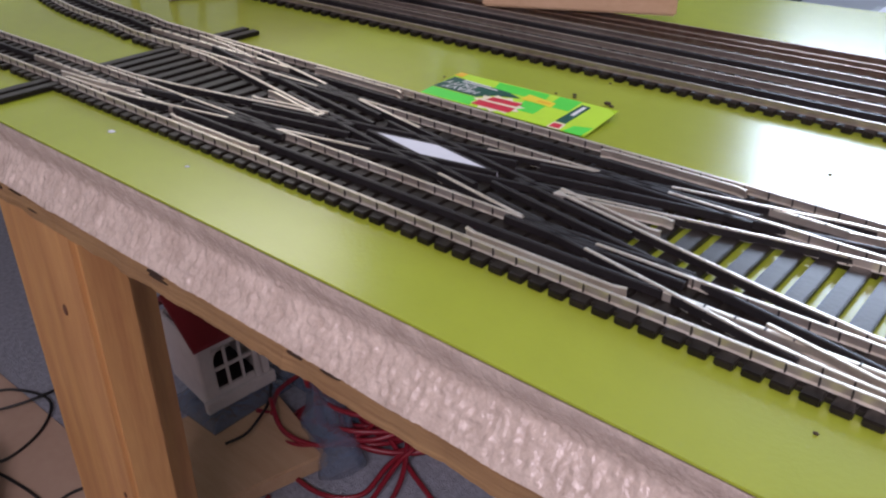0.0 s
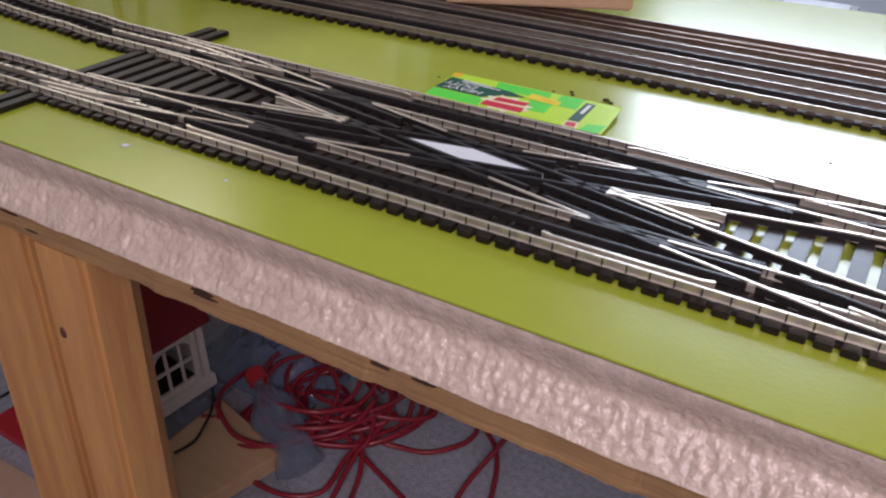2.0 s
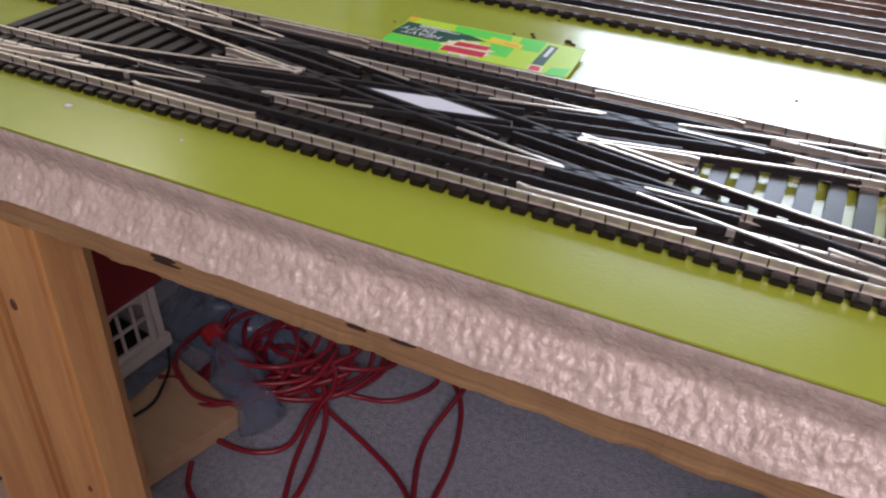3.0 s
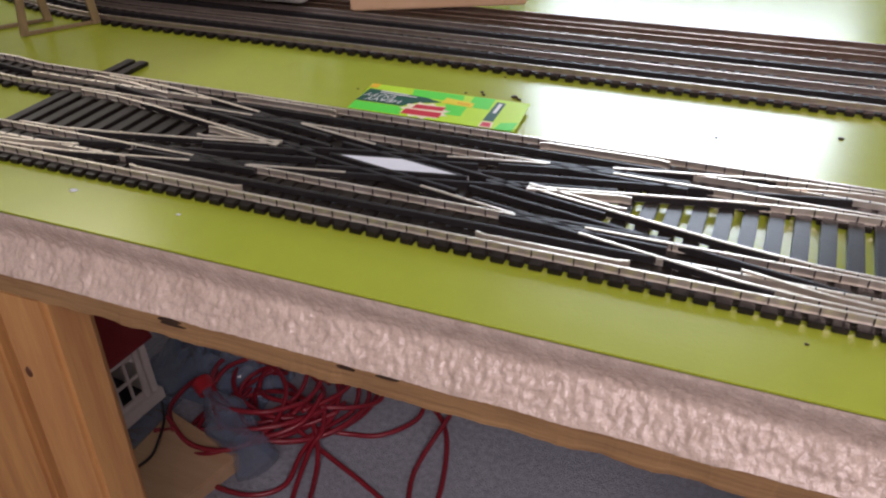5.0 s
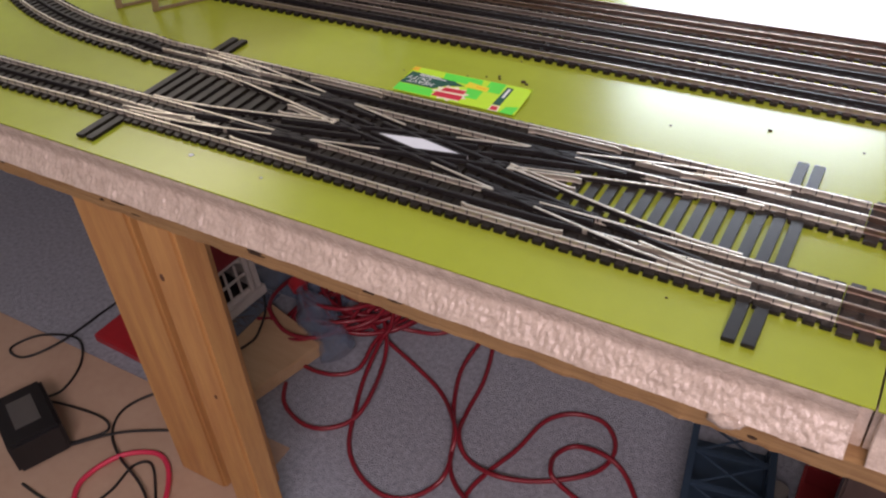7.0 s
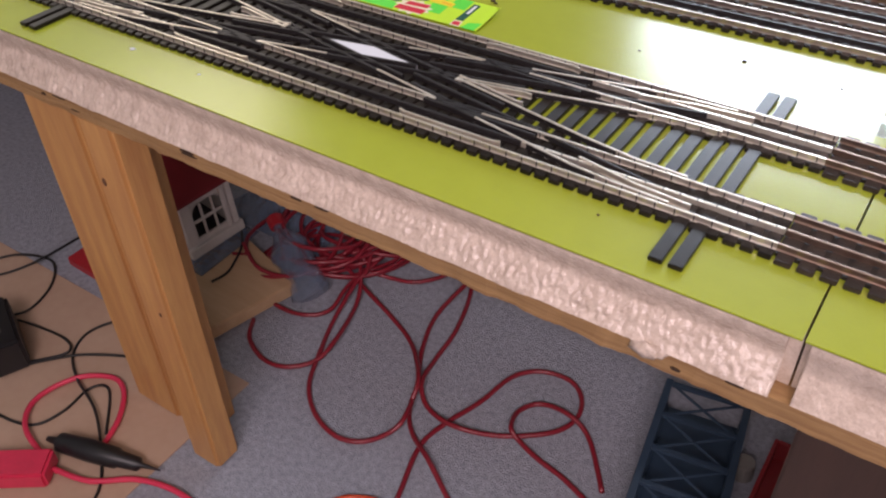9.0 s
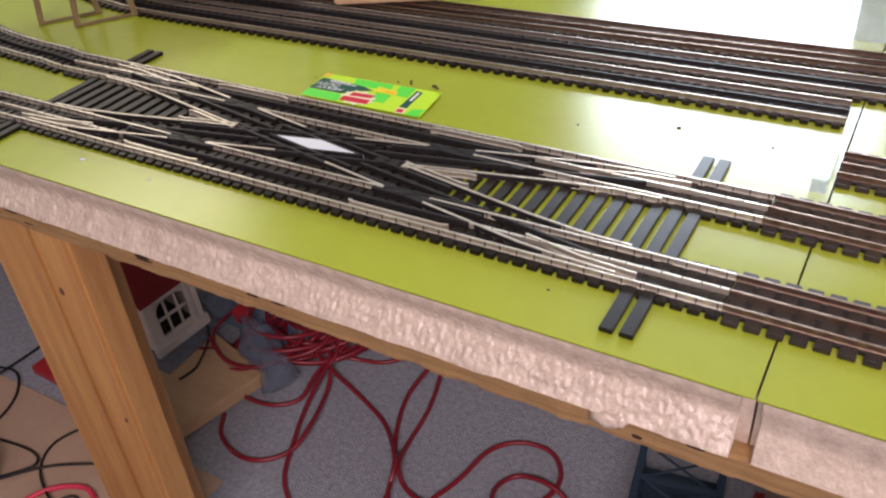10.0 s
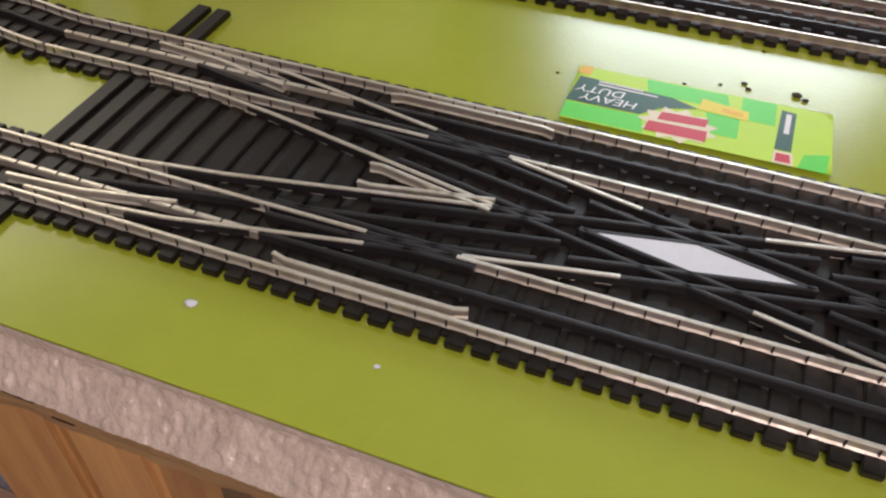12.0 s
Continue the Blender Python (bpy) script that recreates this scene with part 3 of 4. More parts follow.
def build_house():
    t = thing("toy_house", "cream toy house with a dark red roof and arched window", "toy house", at=(-0.47, 0.1, 0.09))
    M = Matrix.Translation((-0.551, 0.190, 0.046)) @ Matrix.Rotation(radians(-8), 4, 'Z') @ Matrix.Rotation(radians(3), 4, 'X') @ Matrix.Scale(0.97, 4)
    W, Hh, D = 0.106, 0.122, 0.12                # along y, height, depth along -x
    y0, y1 = -W / 2, W / 2
    wy0, wy1, wz0, wz1 = -0.031, 0.031, 0.026, 0.098

    def b(nm, *c, mat=CREAM, bev=0.0012, label=""):
        bm = bmesh.new()
        box(bm, *c, M)
        return part(nm, bm, mat, t, label, bevel=bev)
    b("front_wall", -0.006, 0, y0, wy0, 0, Hh)
    b("front_wall", -0.006, 0, wy1, y1, 0, Hh)
    b("front_wall", -0.006, 0, wy0, wy1, 0, wz0)
    b("front_wall", -0.006, 0, wy0, wy1, wz1, Hh)
    b("side_wall", -D, -0.006, y0, y0 + 0.006, 0, Hh)
    b("side_wall", -D, -0.006, y1 - 0.006, y1, 0, Hh)
    b("back_wall", -D, -D + 0.006, y0 + 0.006, y1 - 0.006, 0, Hh)
    b("floor_plate", -D, -0.006, y0 + 0.006, y1 - 0.006, 0, 0.004, mat=BLACKP)
    b("plinth", -0.002, 0.009, y0 - 0.006, y1 + 0.006, -0.004, 0.017)
    b("corner_post", 0, 0.006, y1 - 0.012, y1, 0.017, Hh)
    b("corner_post", 0, 0.006, y1 - 0.024, y1 - 0.016, 0.017, Hh)
    for y in (-0.012, 0.012):
        b("window_bar", -0.004, 0.002, y - 0.0022, y + 0.0022, wz0, wz1)
    b("window_bar", -0.004, 0.002, wy0, wy1, 0.060, 0.065)
    # arched corners of the window
    for s, yc in ((1, wy0), (-1, wy1)):
        bm = bmesh.new()
        pts = [(0, 0)] + [(s * 0.018 * (1 - math.cos(a)), -0.018 * (1 - math.sin(a))) for a in [math.pi / 2 * i / 8 for i in range(9)]]
        for x in (-0.0045, 0.001):
            vs = [bm.verts.new(M @ Vector((x, yc + p[0], wz1 + p[1]))) for p in pts]
            bm.faces.new(vs)
        bm.verts.ensure_lookup_table()
        n = len(pts)
        for i in range(n):
            bm.faces.new((bm.verts[i], bm.verts[(i + 1) % n], bm.verts[n + (i + 1) % n], bm.verts[n + i]))
        part("window_arch", bm, CREAM, t)
    bm = bmesh.new()
    prof = [(0.016, Hh - 0.004), (-D / 2, Hh + 0.055), (-D - 0.016, Hh - 0.004), (-D - 0.016, Hh + 0.003), (-D / 2, Hh + 0.063), (0.016, Hh + 0.003)]
    ra = [bm.verts.new(M @ Vector((x, y0 - 0.01, z))) for x, z in prof]
    rb = [bm.verts.new(M @ Vector((x, y1 + 0.01, z))) for x, z in prof]
    bm.faces.new(ra)
    bm.faces.new(rb[::-1])
    for i in range(6):
        bm.faces.new((ra[i], ra[(i + 1) % 6], rb[(i + 1) % 6], rb[i]))
    part("roof", bm, REDROOF, t, "dark red plastic roof", bevel=0.001)
    # red flap lying beside the house
    t2 = thing("red_plastic_panel", "flat dark red plastic panel on the floor", "plastic panel", at=(-0.60, 0.03, 0))
    cuboid("panel_body", t2, REDCAP, 0.0, 0.16, 0.0, 0.085, 0.004, 0.022, 0.002, m=Matrix.Translation((-0.774, 0.028, 0)) @ Matrix.Rotation(radians(-2), 4, 'Z'))
    # crumpled wrap under the house
    bm = bmesh.new()
    bmesh.ops.create_grid(bm, x_segments=40, y_segments=40, size=1.0)
    for v in bm.verts:
        x, y = v.co.x, v.co.y
        n = noise.noise(Vector((x * 3, y * 3, 2))) + 0.7 * noise.noise(Vector((x * 9, y * 9, 5)))
        e = max(abs(x), abs(y))
        v.co = Vector((-0.580 + x * 0.060, 0.190 + y * 0.072, 0.0305 + max(0.0, 0.011 + 0.006 * n) * (1 - e ** 6)))
    bmesh.ops.solidify(bm, geom=list(bm.faces), thickness=0.0012)
    tagged(new("bubble_wrap", mesh_of("bubble_wrap", bm, CLEAR, True)), "crumpled clear plastic wrap under the toy house", "plastic wrap")


def build_bag():
    t = thing("plastic_bottle", "crumpled clear plastic bottle with a red cap", "bottle", at=(-0.33, 0.2, 0.04))
    ax0, ax1 = Vector((-0.473, 0.268, 0.060)), Vector((-0.390, 0.225, 0.030))
    d = (ax1 - ax0).normalized()
    q = Vector((0, 0, 1)).rotation_difference(d).to_matrix().to_4x4()
    bm = bmesh.new()
    L = 0.16
    rings = []
    for i in range(26):
        u = i / 25
        r = 0.010 + 0.022 * min(1, max(0, (u - 0.08) / 0.25)) ** 0.7
        if i == 25:
            r *= 0.5
        ring = []
        for j in range(28):
            a = 2 * math.pi * j / 28
            k = 1 + 0.28 * noise.noise(Vector((math.cos(a) * 1.6, math.sin(a) * 1.6, u * 6))) * min(1, u * 4)
            ring.append(bm.verts.new(Matrix.Translation(ax0) @ q @ Vector((math.cos(a) * r * k, math.sin(a) * r * k, u * L))))
        rings.append(ring)
    for a, b in zip(rings, rings[1:]):
        for j in range(28):
            bm.faces.new((a[j], a[(j + 1) % 28], b[(j + 1) % 28], b[j]))
    bm.faces.new(rings[-1])
    part("bottle_body", bm, CLEAR, t, smooth=True)
    bm = bmesh.new()
    bmesh.ops.create_cone(bm, cap_ends=True, segments=24, radius1=0.0155, radius2=0.0148, depth=0.022, matrix=Matrix.Translation(ax0 - d * 0.008) @ q)
    part("cap", bm, REDCAP, t, "ribbed red cap", bevel=0.001)
    bm = bmesh.new()
    bmesh.ops.create_grid(bm, x_segments=50, y_segments=50, size=1.0)
    for v in bm.verts:
        x, y = v.co.x, v.co.y
        n = noise.noise(Vector((x * 2.3, y * 2.3, 12))) + 0.6 * noise.noise(Vector((x * 6, y * 6, 15))) + 0.3 * noise.noise(Vector((x * 14, y * 14, 18)))
        r = min(1.0, math.hypot(x, y))
        v.co = Vector((-0.530 + x * 0.125 + 0.010 * n, 0.385 + y * 0.10, 0.006 + (0.085 + 0.05 * n) * max(0.0, 1 - r * r)))
    bmesh.ops.solidify(bm, geom=list(bm.faces), thickness=0.0008)
    tagged(new("plastic_bag", mesh_of("plastic_bag", bm, CLEAR, True)), "crumpled clear bluish plastic bag on the floor", "plastic bag")


def build_dark_bag():
    """Crumpled black sack in the shade under the board."""
    bm = bmesh.new()
    bmesh.ops.create_icosphere(bm, subdivisions=5, radius=1.0)
    for v in bm.verts:
        c = v.co.copy()
        n = noise.noise(c * 1.7) + 0.5 * noise.noise(c * 4.1) + 0.3 * abs(noise.noise(c * 9.0))
        k = 1 + 0.30 * n
        v.co = Vector((-1.342 + c.x * 0.25 * k, 0.545 + c.y * 0.20 * k, max(0.001, 0.11 + c.z * 0.14 * k)))
    tagged(new("black_sack", mesh_of("black_sack", bm, plain("black_sack_plastic", (0.014, 0.012, 0.012), 0.5), True)), "crumpled black plastic sack lying on the carpet", "sack")


def build_cord():
    t = thing("extension_cord", "tangled dark red extension cord on the carpet", "extension cord", at=(-0.2, 0.15, 0))
    r = 0.0038

    def run(knots):
        bm = bmesh.new()
        ribbon(bm, smooth3(knots), r, 10)
        part("cord_loop", bm, CORD, t, smooth=True)
    run([(-0.518, 0.191, 0.030), (-0.453, 0.230, 0.020), (-0.365, 0.273, 0.030), (-0.336, 0.326, 0.030), (-0.349, 0.397, 0.030)])
    run([(-0.463, 0.286, 0.030), (-0.470, 0.235, 0.020), (-0.450, 0.190, 0.006), (-0.404, 0.155, 0.006), (-0.336, 0.154, 0.006), (-0.296, 0.188, 0.006), (-0.297, 0.249, 0.020), (-0.283, 0.348, 0.030)])
    run([(-0.390, 0.105, 0.006), (-0.364, 0.068, 0.006), (-0.314, 0.047, 0.006), (-0.272, 0.054, 0.006), (-0.241, 0.089, 0.006), (-0.236, 0.135, 0.016), (-0.262, 0.215, 0.006), (-0.280, 0.257, 0.020), (-0.313, 0.299, 0.030)])
    run([(-0.298, 0.313, 0.040), (-0.285, 0.280, 0.030), (-0.289, 0.251, 0.020), (-0.275, 0.176, 0.005), (-0.249, 0.111, 0.005), (-0.217, 0.046, 0.005), (-0.172, 0.008, 0.005), (-0.121, -0.007, 0.005), (-0.082, 0.006, 0.005), (-0.058, 0.041, 0.005), (-0.051, 0.072, 0.016), (-0.078, 0.139, 0.005), (-0.113, 0.203, 0.005), (-0.137, 0.281, 0.005), (-0.129, 0.379, 0.016), (-0.132, 0.438, 0.005)])
    run([(-0.342, 0.281, 0.030), (-0.277, 0.261, 0.012), (-0.198, 0.234, 0.005), (-0.134, 0.202, 0.005), (-0.071, 0.134, 0.026), (-0.060, 0.094, 0.005), (-0.031, 0.059, 0.005), (0.023, 0.025, 0.016), (0.068, -0.001, 0.005), (0.112, -0.027, 0.005), (0.165, -0.058, 0.005)])
    run([(-0.239, 0.435, 0.005), (-0.170, 0.413, 0.005), (-0.123, 0.365, 0.005), (-0.091, 0.271, 0.005), (-0.082, 0.190, 0.005), (-0.067, 0.136, 0.016), (-0.037, 0.109, 0.005), (0.020, 0.095, 0.015), (0.079, 0.122, 0.005), (0.138, 0.166, 0.005), (0.158, 0.206, 0.005), (0.150, 0.245, 0.005), (0.119, 0.270, 0.005), (0.071, 0.263, 0.005), (0.038, 0.228, 0.005), (0.023, 0.160, 0.005), (0.001, 0.097, 0.005), (-0.007, 0.044, 0.005), (0.013, -0.029, 0.005), (0.032, -0.100, 0.005), (0.055, -0.183, 0.005)])
    run([(0.245, 0.117, 0.005), (0.191, 0.187, 0.005), (0.150, 0.203, 0.015), (0.101, 0.206, 0.005), (0.080, 0.175, 0.005), (0.090, 0.137, 0.015), (0.108, 0.130, 0.005), (0.146, 0.117, 0.005), (0.190, 0.108, 0.005), (0.235, 0.092, 0.005), (0.279, 0.077, 0.005), (0.331, 0.058, 0.005)])
    run([(-0.308, 0.290, 0.020), (-0.260, 0.310, 0.006), (-0.211, 0.327, 0.006), (-0.176, 0.377, 0.006), (-0.186, 0.425, 0.006), (-0.230, 0.457, 0.006), (-0.283, 0.437, 0.020), (-0.337, 0.408, 0.030)])
    rnd = random.Random(4)
    for i in range(13):
        a, bb = rnd.uniform(0.07, 0.13), rnd.uniform(0.05, 0.10)
        cx, cy = -0.385 + rnd.uniform(-0.06, 0.06), 0.315 + rnd.uniform(-0.05, 0.06)
        tilt, base = rnd.uniform(0, 6.3), 0.010 + 0.004 * i
        loop = []
        for k in range(10):
            g = 2 * math.pi * k / 8.6
            x, y = a * math.cos(g), bb * math.sin(g)
            loop.append((cx + x * math.cos(tilt) - y * math.sin(tilt), cy + x * math.sin(tilt) + y * math.cos(tilt), base + 0.012 * math.sin(g * 1.5 + i)))
        run(loop)


def build_electrics():
    t = thing("power_adapter", "black mains adapter block with a dusty top", "power adapter", at=(-0.63, -0.16, 0))
    m = Matrix.Translation((-0.690, -0.176, 0.003)) @ Matrix.Rotation(radians(-24), 4, 'Z')
    cuboid("adapter_body", t, BLACKP, -0.062, 0.062, -0.042, 0.042, 0, 0.062, 0.005, m=m)
    cuboid("adapter_label", t, plain("worn_label", (0.10, 0.095, 0.09), 0.6), -0.035, 0.03, -0.02, 0.02, 0.0622, 0.0630, 0, "worn grey printed label", m)
    z = 0.0052
    wires = [[(-0.633, -0.251, z), (-0.570, -0.253, z), (-0.514, -0.237, z), (-0.497, -0.196, z), (-0.500, -0.144, z), (-0.472, -0.130, z), (-0.408, -0.188, z)],
             [(-0.459, -0.048, z), (-0.494, -0.062, z), (-0.570, -0.112, 2 * z), (-0.635, -0.176, z)],
             [(-0.555, -0.007, z), (-0.581, -0.019, z), (-0.602, -0.067, z), (-0.583, -0.111, z), (-0.529, -0.144, 2 * z), (-0.441, -0.176, 2.4 * z), (-0.344, -0.250, z), (-0.321, -0.311, z)],
             [(-0.817, 0.156, z), (-0.823, 0.093, z), (-0.827, -0.006, 2 * z), (-0.863, -0.063, z), (-0.906, -0.059, z), (-0.883, -0.010, z), (-0.812, 0.016, z), (-0.756, -0.024, z), (-0.734, -0.087, z), (-0.761, -0.122, z)],
             [(-0.761, -0.122, z), (-0.705, -0.107, z), (-0.624, -0.097, z), (-0.588, -0.115, 2 * z), (-0.620, -0.151, z), (-0.644, -0.171, z)],
             [(-0.535, 0.235, 0.044), (-0.515, 0.212, 0.034), (-0.496, 0.175, 0.033), (-0.486, 0.145, 0.033), (-0.492, 0.115, 0.033)]]
    for w in wires:
        ob = thing("black_wire", "thin black wire lying across the floor", "wire", "black wires", at=(w[0][0], w[0][1], 0))
        bm = bmesh.new()
        ribbon(bm, smooth3(w), 0.0022, 8)
        part("wire_run", bm, BLACKW, ob, smooth=True)
    t = thing("pink_power_strip", "pink power strip with green sockets and pink cord", "power strip", at=(-0.45, -0.29, 0))
    m = Matrix.Translation((-0.484, -0.322, 0.003)) @ Matrix.Rotation(radians(35), 4, 'Z')
    cuboid("strip_body", t, PINKP, -0.085, 0.085, -0.024, 0.024, 0, 0.030, 0.004, m=m)
    green = plain("green_socket", (0.05, 0.45, 0.05), 0.4)
    for x in (-0.055, -0.02):
        bm = bmesh.new()
        bmesh.ops.create_cone(bm, cap_ends=True, segments=20, radius1=0.013, radius2=0.013, depth=0.003, matrix=m @ Matrix.Translation((x, 0, 0.031)))
        part("socket", bm, green, t, "green socket face")
    for knots in ([(-0.407, -0.271, 0.012), (-0.432, -0.267, 0.008), (-0.511, -0.249, 0.012), (-0.550, -0.205, 0.008), (-0.532, -0.145, 0.010), (-0.488, -0.112, 0.008), (-0.450, -0.119, 0.008), (-0.413, -0.158, 0.008), (-0.392, -0.204, 0.008)],
                  [(-0.414, -0.272, 0.014), (-0.360, -0.256, 0.008), (-0.307, -0.218, 0.007), (-0.250, -0.201, 0.007), (-0.181, -0.201, 0.007)]):
        bm = bmesh.new()
        ribbon(bm, smooth3(knots), 0.0042, 10)
        part("cord", bm, PINKP, t, smooth=True)
    t = thing("orange_cord", "bright orange-red cord looped on the carpet", "cord", at=(-0.04, -0.1, 0))
    bm = bmesh.new()
    ribbon(bm, smooth3([(-0.10, -0.20, 0.005), (-0.075, -0.135, 0.005), (-0.058, -0.100, 0.005), (-0.036, -0.075, 0.005), (0.004, -0.060, 0.005), (0.042, -0.078, 0.005), (0.062, -0.14, 0.005), (0.05, -0.22, 0.005)]), 0.0042, 10)
    part("cord_run", bm, plain("orange_cord_skin", (0.62, 0.07, 0.02), 0.4), t, smooth=True)
    t = thing("black_hand_tool", "black electric hand tool lying on the floor", "hand tool", at=(-0.36, -0.22, 0))
    a, e = Vector((-0.460, -0.245, 0.020)), Vector((-0.272, -0.189, 0.016))
    q = Vector((0, 0, 1)).rotation_difference((e - a).normalized()).to_matrix().to_4x4()
    bm = bmesh.new()
    prof = ((0.0, 0.004), (0.015, 0.006), (0.022, 0.014), (0.07, 0.0165), (0.115, 0.015), (0.120, 0.012), (0.150, 0.010), (0.155, 0.004), (0.185, 0.0012))
    rings = [[bm.verts.new(Matrix.Translation(a) @ q @ Vector((r * math.cos(2 * math.pi * j / 18), r * math.sin(2 * math.pi * j / 18), u))) for j in range(18)] for u, r in prof]
    for g, h in zip(rings, rings[1:]):
        for j in range(18):
            bm.faces.new((g[j], g[(j + 1) % 18], h[(j + 1) % 18], h[j]))
    bm.faces.new(rings[0][::-1])
    bm.faces.new(rings[-1])
    part("tool_body", bm, BLACKP, t, smooth=True)


def build_bridge():
    t = thing("toy_truss_bridge", "navy blue plastic toy truss bridge on the carpet", "toy bridge", at=(0.33, 0.18, 0))
    m = Matrix.Translation((0.3315, 0.1865, 0)) @ Matrix.Rotation(radians(-81), 4, 'Z')
    L, W, Hh = 0.125, 0.055, 0.068
    cuboid("deck", t, NAVY, -L, L, -W, W, 0.001, 0.010, 0.002, m=m)
    for s in (-1, 1):
        cuboid("top_chord", t, NAVY, -L, L, s * W - 0.005, s * W + 0.005, Hh - 0.008, Hh, 0.001, m=m)
        cuboid("bottom_chord", t, NAVY, -L, L, s * W - 0.005, s * W + 0.005, 0.010, 0.020, 0.001, m=m)
        for i in range(5):
            x = -L + 0.006 + i * (2 * L - 0.012) / 4
            cuboid("upright", t, NAVY, x - 0.004, x + 0.004, s * W - 0.004, s * W + 0.004, 0.020, Hh - 0.008, 0.0008, m=m)
    for i in range(5):
        x = -L + 0.006 + i * (2 * L - 0.012) / 4
        cuboid("cross_beam", t, NAVY, x - 0.004, x + 0.004, -W + 0.005, W - 0.005, Hh - 0.007, Hh - 0.001, 0.0008, m=m)
        if i < 4:
            x2 = x + (2 * L - 0.012) / 4
            for s in (-1, 1):
                bm = bmesh.new()
                ribbon(bm, [m @ Vector((x, -s * (W - 0.006), Hh - 0.005)), m @ Vector((x2, s * (W - 0.006), Hh - 0.005))], 0.0022, 6)
                part("brace", bm, NAVY, t)


build_floor_things()


# ---- things on the board ----
def label_text(body, size, mat, parent, m, name="lettering", label=""):
    cu = bpy.data.curves.new("t", 'FONT')
    cu.body, cu.size, cu.align_x, cu.align_y, cu.extrude, cu.shear = body, size, 'CENTER', 'CENTER', 0.00005, 0.2
    ob = bpy.data.objects.new("t", cu)
    scene.collection.objects.link(ob)
    me = bpy.data.meshes.new_from_object(ob.evaluated_get(bpy.context.evaluated_depsgraph_get()))
    bpy.data.objects.remove(ob)
    me.transform(m)
    me.materials.clear()
    me.materials.append(mat)
    p = new(name, me)
    p.parent = parent
    p.matrix_parent_inverse = parent.matrix_basis.inverted()
    if label:
        tagged(p, label)
    return p


CARD = [(-0.0890, 0.0915, 0.002), (0.0570, 0.0935, 0.002), (0.0540, 0.1445, 0.005), (-0.0900, 0.1415, 0.005)]


def card_at(u, v, lift=0.0):
    a, b, c, d = (Vector(p) for p in CARD)
    p = (a * (1 - u) + b * u) * (1 - v) + (d * (1 - u) + c * u) * v
    return Vector((p.x, p.y, BT + p.z + lift))


def card_patch(name, outline, mat, parent, lift, label="", thick=0.0001):
    bm = bmesh.new()
    top = [bm.verts.new(card_at(u, v, lift)) for u, v in outline]
    low = [bm.verts.new(card_at(u, v, lift - thick)) for u, v in outline]
    n = len(outline)
    bm.faces.new(top)
    bm.faces.new(low[::-1])
    for i in range(n):
        bm.faces.new((low[i], low[(i + 1) % n], top[(i + 1) % n], top[i]))
    return part(name, bm, mat, parent, label)


